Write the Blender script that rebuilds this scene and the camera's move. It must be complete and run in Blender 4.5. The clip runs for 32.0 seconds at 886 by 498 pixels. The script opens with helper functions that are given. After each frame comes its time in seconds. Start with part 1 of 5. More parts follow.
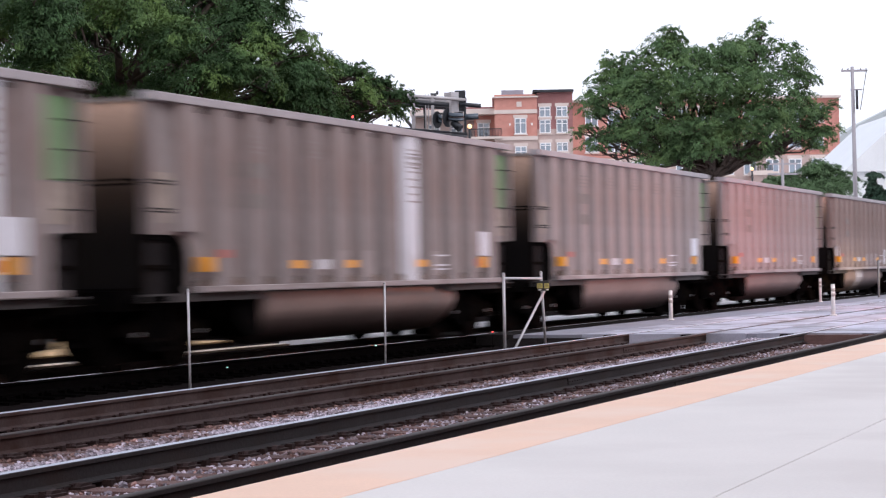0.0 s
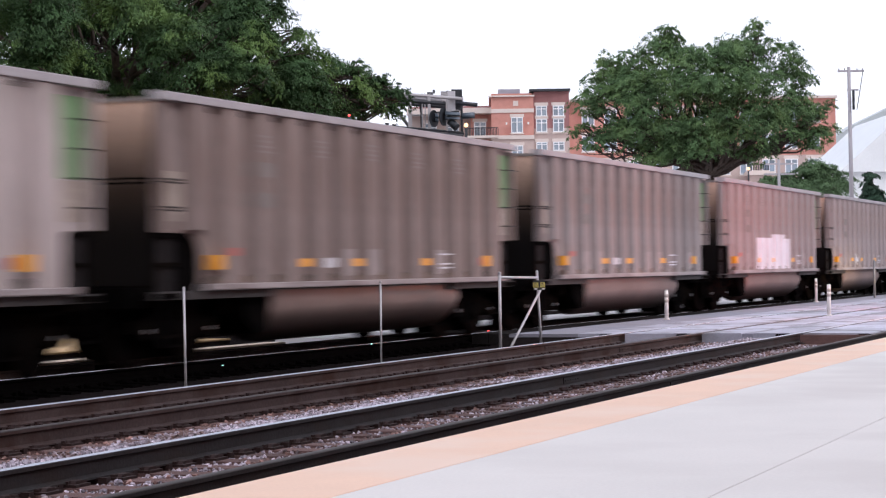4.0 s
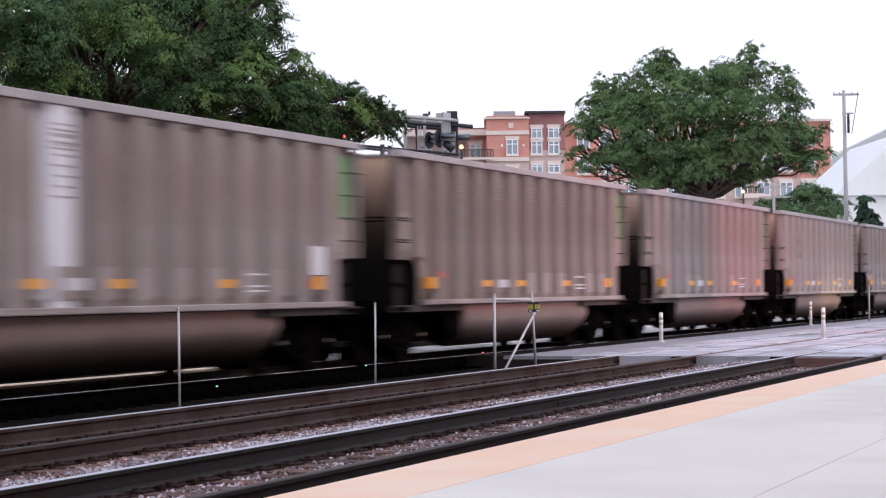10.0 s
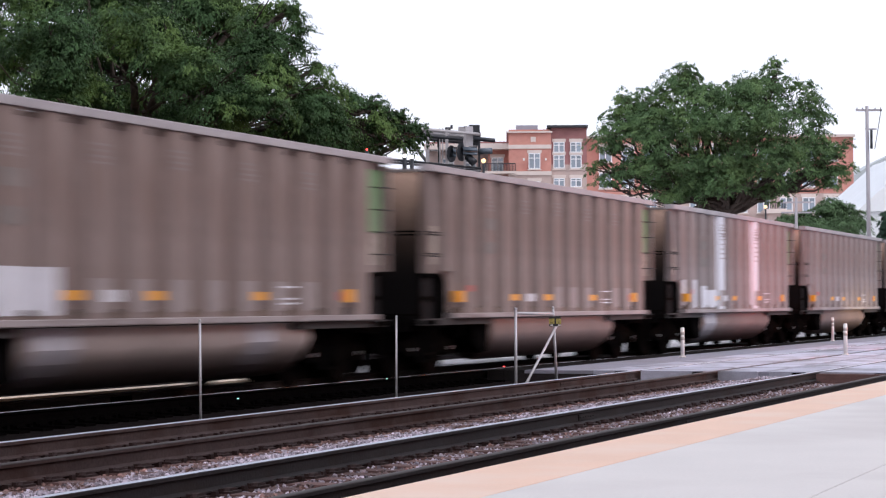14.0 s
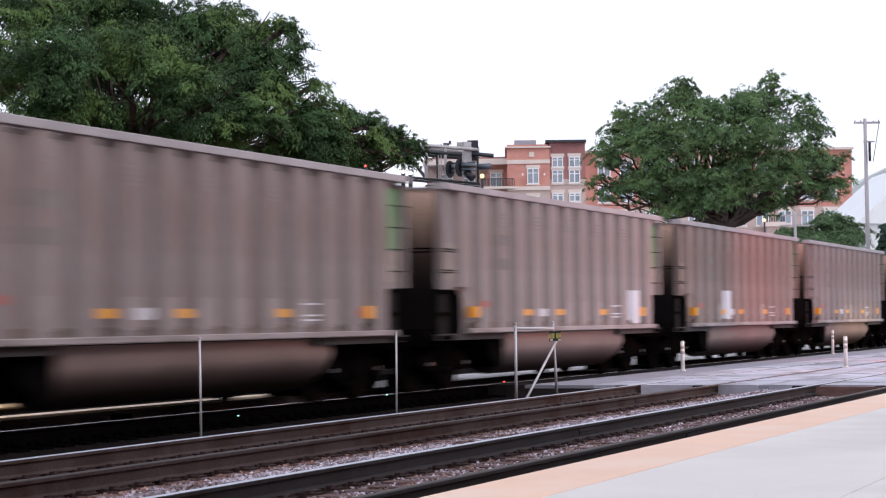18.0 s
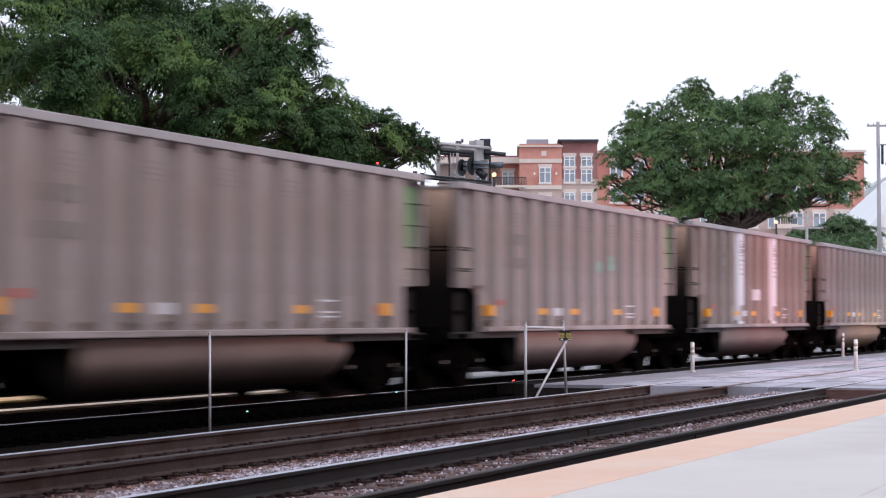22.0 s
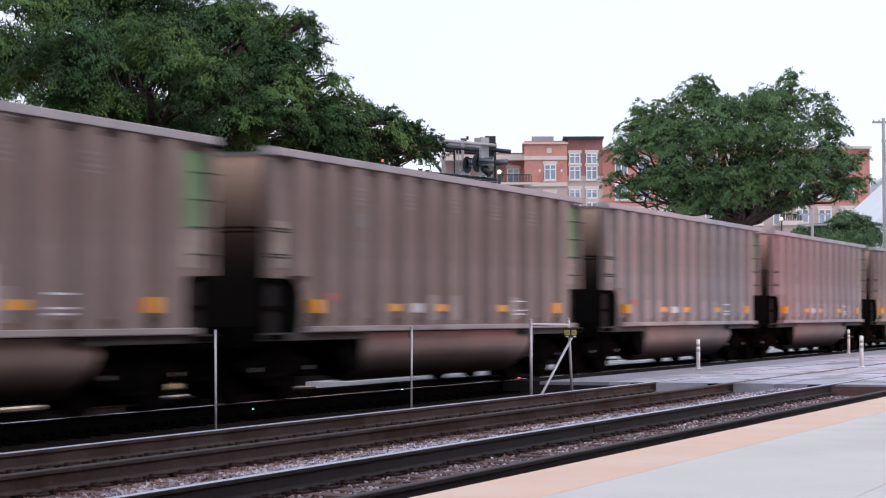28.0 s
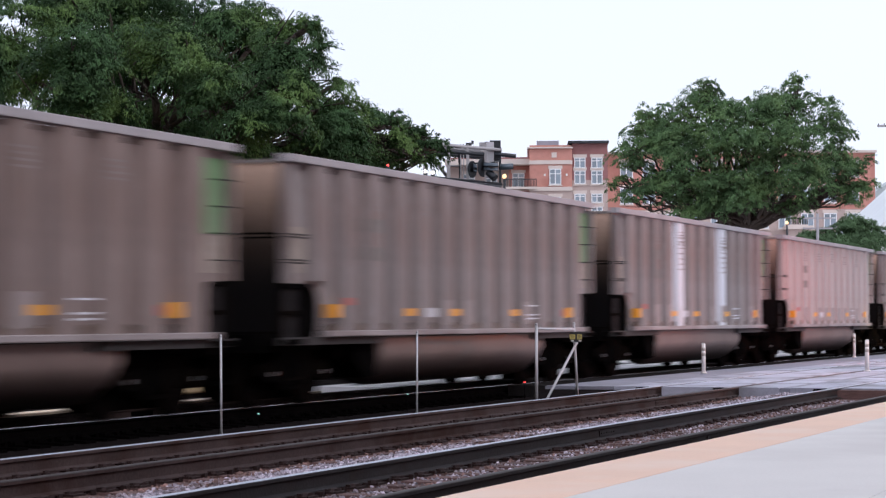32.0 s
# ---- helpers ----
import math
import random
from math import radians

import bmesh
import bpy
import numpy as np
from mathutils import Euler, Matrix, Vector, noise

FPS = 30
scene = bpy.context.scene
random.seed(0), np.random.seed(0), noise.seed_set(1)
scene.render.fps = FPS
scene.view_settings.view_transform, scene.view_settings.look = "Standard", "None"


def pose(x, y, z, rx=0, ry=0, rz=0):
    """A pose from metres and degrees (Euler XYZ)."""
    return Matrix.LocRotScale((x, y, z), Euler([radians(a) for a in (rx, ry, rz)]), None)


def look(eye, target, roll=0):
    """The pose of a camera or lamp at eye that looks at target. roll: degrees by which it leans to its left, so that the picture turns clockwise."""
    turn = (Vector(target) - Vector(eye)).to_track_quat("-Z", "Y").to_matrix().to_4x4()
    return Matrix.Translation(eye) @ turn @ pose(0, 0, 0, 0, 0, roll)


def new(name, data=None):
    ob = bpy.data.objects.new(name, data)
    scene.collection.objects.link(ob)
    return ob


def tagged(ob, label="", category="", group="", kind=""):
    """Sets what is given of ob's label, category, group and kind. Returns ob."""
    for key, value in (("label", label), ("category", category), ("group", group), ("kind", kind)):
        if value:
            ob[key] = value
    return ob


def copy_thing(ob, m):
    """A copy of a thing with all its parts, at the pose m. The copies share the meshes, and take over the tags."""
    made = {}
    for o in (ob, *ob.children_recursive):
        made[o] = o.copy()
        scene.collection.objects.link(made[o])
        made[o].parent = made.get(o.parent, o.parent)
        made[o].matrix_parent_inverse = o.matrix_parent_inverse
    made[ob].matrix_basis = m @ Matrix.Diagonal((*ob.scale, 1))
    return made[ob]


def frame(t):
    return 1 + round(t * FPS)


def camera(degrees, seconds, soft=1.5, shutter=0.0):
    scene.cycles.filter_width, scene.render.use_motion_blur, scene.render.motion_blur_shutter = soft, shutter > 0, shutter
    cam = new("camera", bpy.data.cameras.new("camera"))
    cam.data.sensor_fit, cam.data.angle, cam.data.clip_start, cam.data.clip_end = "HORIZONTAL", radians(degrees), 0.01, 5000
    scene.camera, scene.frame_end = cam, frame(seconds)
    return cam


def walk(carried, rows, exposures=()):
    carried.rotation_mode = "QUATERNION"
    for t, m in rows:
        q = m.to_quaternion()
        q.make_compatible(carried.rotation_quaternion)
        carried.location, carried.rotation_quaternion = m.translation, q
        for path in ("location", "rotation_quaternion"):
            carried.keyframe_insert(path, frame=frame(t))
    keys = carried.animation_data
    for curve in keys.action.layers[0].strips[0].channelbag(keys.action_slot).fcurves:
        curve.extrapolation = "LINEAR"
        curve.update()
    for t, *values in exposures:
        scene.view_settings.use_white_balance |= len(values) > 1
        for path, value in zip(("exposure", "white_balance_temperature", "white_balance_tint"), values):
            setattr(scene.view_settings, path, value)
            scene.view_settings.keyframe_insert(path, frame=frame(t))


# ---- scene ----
# ---- camera ----
LENS = 24.0
EYE = (0.0, 0.0, 1.27)
# seconds and the camera's Euler angles in degrees
AIM = [
    (0.0, 90.571, 1.003, -68.995), (0.5, 90.524, 0.865, -69.182), (1.0, 90.502, 0.993, -69.195), (1.5, 90.451, 0.822, -69.165),
    (2.0, 90.588, 0.778, -69.055), (2.5, 90.588, 0.823, -69.091), (3.0, 90.225, 0.750, -69.266), (3.5, 90.421, 0.680, -69.172),
    (5.5, 90.635, 1.118, -68.905), (6.0, 90.411, 0.891, -69.002), (6.5, 90.440, 0.871, -68.976), (7.0, 90.854, 0.548, -69.084),
    (7.5, 90.912, 0.580, -69.229), (8.0, 90.790, 0.579, -69.230), (8.5, 90.917, 0.573, -69.301), (9.0, 91.054, 0.418, -69.193),
    (9.5, 91.036, 0.503, -69.185), (10.0, 91.129, 0.571, -69.250), (10.5, 91.026, 0.489, -69.286), (11.0, 91.120, 0.516, -69.263),
    (11.5, 91.272, 0.282, -69.032), (12.0, 91.128, 0.418, -68.993), (12.5, 91.057, 0.391, -69.065), (13.0, 91.253, 0.409, -69.093),
    (13.5, 91.253, 0.329, -68.872), (14.0, 91.507, 0.236, -68.663), (14.5, 91.595, 0.285, -68.789), (16.5, 91.813, 0.321, -68.613),
    (17.0, 91.792, 0.465, -68.640), (17.5, 91.889, 0.521, -68.683), (18.0, 91.936, 0.662, -68.671), (18.5, 92.036, 0.565, -68.561),
    (19.0, 92.276, 0.381, -68.437), (19.5, 92.124, 0.305, -68.495), (20.0, 92.197, 0.086, -68.561), (20.5, 91.872, 0.138, -68.610),
    (21.0, 91.698, 0.156, -68.551), (21.5, 91.840, -0.035, -68.557), (22.0, 91.884, -0.029, -68.390), (22.5, 91.894, 0.023, -68.355),
    (23.0, 91.980, 0.100, -68.345), (23.5, 92.015, 0.119, -68.362), (24.0, 92.146, 0.193, -68.346), (24.5, 91.908, 0.323, -68.121),
    (26.5, 91.994, 0.091, -68.227), (27.0, 92.149, -0.024, -68.159), (27.5, 91.961, -0.001, -68.187), (28.0, 91.810, 0.069, -68.240),
    (28.5, 91.819, 0.047, -68.192), (29.0, 91.930, -0.067, -68.135), (29.5, 91.928, -0.062, -68.013), (30.0, 91.834, -0.023, -68.130),
    (30.5, 91.778, 0.110, -68.180), (31.0, 91.804, 0.016, -68.157), (31.5, 91.759, -0.058, -68.080), (32.0, 91.935, 0.152, -68.094),
]
cam = camera(LENS, 32.0, soft=1.2, shutter=0.85)
walk(cam, [(t, pose(*EYE, rx, ry, rz)) for t, rx, ry, rz in AIM], exposures=[(0.0, 0.23, 6320, 18), (12.0, 0.17, 6320, 18), (22.0, 0.12, 6270, 17), (24.0, 0.08, 6180, 16.5), (27.0, 0.05, 6110, 16.5), (32.0, 0.0, 6110, 16.5)])

# ---- sky and light: an overcast morning ----
world = bpy.data.worlds.new("overcast_sky")
scene.world = world
world.use_nodes = True
wn, wl = world.node_tree.nodes, world.node_tree.links
wn.clear()
w_out = wn.new("ShaderNodeOutputWorld")
w_bg = wn.new("ShaderNodeBackground")
w_bg.inputs["Strength"].default_value = 0.12
w_sky = wn.new("ShaderNodeTexSky")
w_sky.sky_type = "NISHITA"
w_sky.sun_disc = False
w_sky.sun_elevation = radians(33)
w_sky.sun_rotation = radians(250)
w_sky.dust_density = 3.0
w_noise = wn.new("ShaderNodeTexNoise")
w_noise.inputs["Scale"].default_value = 1.6
w_noise.inputs["Detail"].default_value = 4.0
w_ramp = wn.new("ShaderNodeValToRGB")
w_ramp.color_ramp.elements[0].color = (7.9, 8.45, 9.3, 1)
w_ramp.color_ramp.elements[1].color = (9.1, 9.6, 10.2, 1)
w_mix = wn.new("ShaderNodeMix")
w_mix.data_type = "RGBA"
w_mix.inputs["Factor"].default_value = 0.86
wl.new(w_noise.outputs["Fac"], w_ramp.inputs["Fac"])
wl.new(w_sky.outputs["Color"], w_mix.inputs[6])
wl.new(w_ramp.outputs["Color"], w_mix.inputs[7])
wl.new(w_mix.outputs[2], w_bg.inputs["Color"])
wl.new(w_bg.outputs["Background"], w_out.inputs["Surface"])

sun_data = bpy.data.lights.new("sun", "SUN")
sun_data.energy, sun_data.angle, sun_data.color = 1.05, radians(25), (1.0, 0.95, 0.9)
sun = new("sun", sun_data)
sun.matrix_world = look((0, 0, 60), (8, 88, 0))

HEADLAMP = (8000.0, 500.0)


# ---- materials ----
def mat(name, color, rough=0.7, metal=0.0, var=0.25, scale=2.0, grain=30.0, bump=0.3, rnd=0.0, stain=None, stain_at=(0.5, 0.65),
        stain_scale=1.2, stretch=(1, 1, 1), spec=0.4, translucent=0.0):
    """Colour varied at two scales, with fine relief; stain: a second colour in patches of its own."""
    m = bpy.data.materials.new(name)
    m.use_nodes = True
    n, l = m.node_tree.nodes, m.node_tree.links
    b = n["Principled BSDF"]
    b.inputs["Roughness"].default_value = rough
    b.inputs["Metallic"].default_value = metal
    b.inputs["Specular IOR Level"].default_value = spec
    tc = n.new("ShaderNodeTexCoord")
    mp = n.new("ShaderNodeMapping")
    mp.inputs["Scale"].default_value = stretch
    l.new(tc.outputs["Object"], mp.inputs["Vector"])
    big = n.new("ShaderNodeTexNoise")
    big.inputs["Scale"].default_value, big.inputs["Detail"].default_value = scale, 5.0
    fine = n.new("ShaderNodeTexNoise")
    fine.inputs["Scale"].default_value, fine.inputs["Detail"].default_value = grain, 3.0
    l.new(mp.outputs["Vector"], big.inputs["Vector"])
    l.new(mp.outputs["Vector"], fine.inputs["Vector"])
    add = n.new("ShaderNodeMath")
    add.operation = "MULTIPLY_ADD"
    add.inputs[1].default_value = 0.6
    half = n.new("ShaderNodeMath")
    half.operation = "MULTIPLY"
    half.inputs[1].default_value = 0.4
    l.new(fine.outputs["Fac"], half.inputs[0])
    l.new(big.outputs["Fac"], add.inputs[0])
    l.new(half.outputs[0], add.inputs[2])
    ramp = n.new("ShaderNodeValToRGB")
    ramp.color_ramp.elements[0].position, ramp.color_ramp.elements[1].position = 0.3, 0.7
    ramp.color_ramp.elements[0].color = (*[c * (1 - var) for c in color], 1)
    ramp.color_ramp.elements[1].color = (*[min(1, c * (1 + var)) for c in color], 1)
    l.new(add.outputs[0], ramp.inputs["Fac"])
    col = ramp.outputs["Color"]
    if stain:
        sn = n.new("ShaderNodeTexNoise")
        sn.inputs["Scale"].default_value, sn.inputs["Detail"].default_value = stain_scale, 6.0
        l.new(mp.outputs["Vector"], sn.inputs["Vector"])
        sr = n.new("ShaderNodeMapRange")
        sr.inputs["From Min"].default_value, sr.inputs["From Max"].default_value = stain_at
        l.new(sn.outputs["Fac"], sr.inputs["Value"])
        mx = n.new("ShaderNodeMix")
        mx.data_type = "RGBA"
        l.new(sr.outputs["Result"], mx.inputs["Factor"])
        l.new(col, mx.inputs[6])
        mx.inputs[7].default_value = (*stain, 1)
        col = mx.outputs[2]
    if rnd:
        oi = n.new("ShaderNodeObjectInfo")
        mr = n.new("ShaderNodeMapRange")
        mr.inputs["To Min"].default_value, mr.inputs["To Max"].default_value = 1 - rnd, 1 + rnd
        l.new(oi.outputs["Random"], mr.inputs["Value"])
        hs = n.new("ShaderNodeHueSaturation")
        l.new(mr.outputs["Result"], hs.inputs["Value"])
        l.new(col, hs.inputs["Color"])
        col = hs.outputs["Color"]
    l.new(col, b.inputs["Base Color"])
    if bump:
        bp = n.new("ShaderNodeBump")
        bp.inputs["Strength"].default_value, bp.inputs["Distance"].default_value = bump, 0.02
        l.new(fine.outputs["Fac"], bp.inputs["Height"])
        l.new(bp.outputs["Normal"], b.inputs["Normal"])
    if translucent:
        tr = n.new("ShaderNodeBsdfTranslucent")
        l.new(col, tr.inputs["Color"])
        ms = n.new("ShaderNodeMixShader")
        ms.inputs["Fac"].default_value = translucent
        l.new(b.outputs["BSDF"], ms.inputs[1])
        l.new(tr.outputs["BSDF"], ms.inputs[2])
        l.new(ms.outputs["Shader"], n["Material Output"].inputs["Surface"])
    return m


def glow(name, color, strength):
    m = bpy.data.materials.new(name)
    m.use_nodes = True
    b = m.node_tree.nodes["Principled BSDF"]
    b.inputs["Base Color"].default_value = (*color, 1)
    b.inputs["Emission Color"].default_value = (*color, 1)
    b.inputs["Emission Strength"].default_value = strength
    return m


def leaf_mat(name, color, var=0.15, young=None):
    """Foliage whose tone changes from spray to spray and from bough to bough."""
    m = mat(name, color, rough=0.6, var=0.55, scale=0.9, grain=2.2, bump=0, spec=0.15, translucent=0.08, stain=young, stain_at=(0.48, 0.64), stain_scale=0.8)
    n, l = m.node_tree.nodes, m.node_tree.links
    geo = n.new("ShaderNodeNewGeometry")
    mr = n.new("ShaderNodeMapRange")
    mr.inputs["To Min"].default_value, mr.inputs["To Max"].default_value = 1 - var, 1 + var
    l.new(geo.outputs["Random Per Island"], mr.inputs["Value"])
    hs = n.new("ShaderNodeHueSaturation")
    b = n["Principled BSDF"]
    src = b.inputs["Base Color"].links[0].from_socket
    l.new(src, hs.inputs["Color"])
    l.new(mr.outputs["Result"], hs.inputs["Value"])
    l.new(hs.outputs["Color"], b.inputs["Base Color"])
    l.new(hs.outputs["Color"], n["Translucent BSDF"].inputs["Color"])
    return m


def fade_down_mat(name, clean, low_tone, z0, z1, ragged=0.45, rough=0.8, spec=0.1, fall=3.0):
    """Steel whose colour darkens downwards to a second tone, with a ragged edge between two heights on the sheet."""
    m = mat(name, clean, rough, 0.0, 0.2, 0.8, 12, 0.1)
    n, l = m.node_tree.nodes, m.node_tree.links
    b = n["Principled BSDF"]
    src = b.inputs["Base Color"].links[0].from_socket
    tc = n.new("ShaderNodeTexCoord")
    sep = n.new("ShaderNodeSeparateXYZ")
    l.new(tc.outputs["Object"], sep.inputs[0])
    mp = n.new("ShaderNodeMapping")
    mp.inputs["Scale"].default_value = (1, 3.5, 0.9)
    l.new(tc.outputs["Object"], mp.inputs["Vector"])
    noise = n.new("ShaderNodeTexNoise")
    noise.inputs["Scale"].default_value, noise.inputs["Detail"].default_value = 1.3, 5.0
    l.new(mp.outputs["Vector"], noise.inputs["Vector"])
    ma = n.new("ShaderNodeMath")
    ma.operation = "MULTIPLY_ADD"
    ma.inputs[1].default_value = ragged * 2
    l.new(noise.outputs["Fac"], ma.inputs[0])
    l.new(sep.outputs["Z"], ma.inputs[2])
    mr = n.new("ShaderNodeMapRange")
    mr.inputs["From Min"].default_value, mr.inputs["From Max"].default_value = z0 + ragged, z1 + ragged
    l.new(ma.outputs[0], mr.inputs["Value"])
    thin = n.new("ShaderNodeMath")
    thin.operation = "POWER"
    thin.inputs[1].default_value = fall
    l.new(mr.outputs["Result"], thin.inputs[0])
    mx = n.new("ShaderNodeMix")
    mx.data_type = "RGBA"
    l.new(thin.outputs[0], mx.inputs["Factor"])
    mx.inputs[6].default_value = (*low_tone, 1)
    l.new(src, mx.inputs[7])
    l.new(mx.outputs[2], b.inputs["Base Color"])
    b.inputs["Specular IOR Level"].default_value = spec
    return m


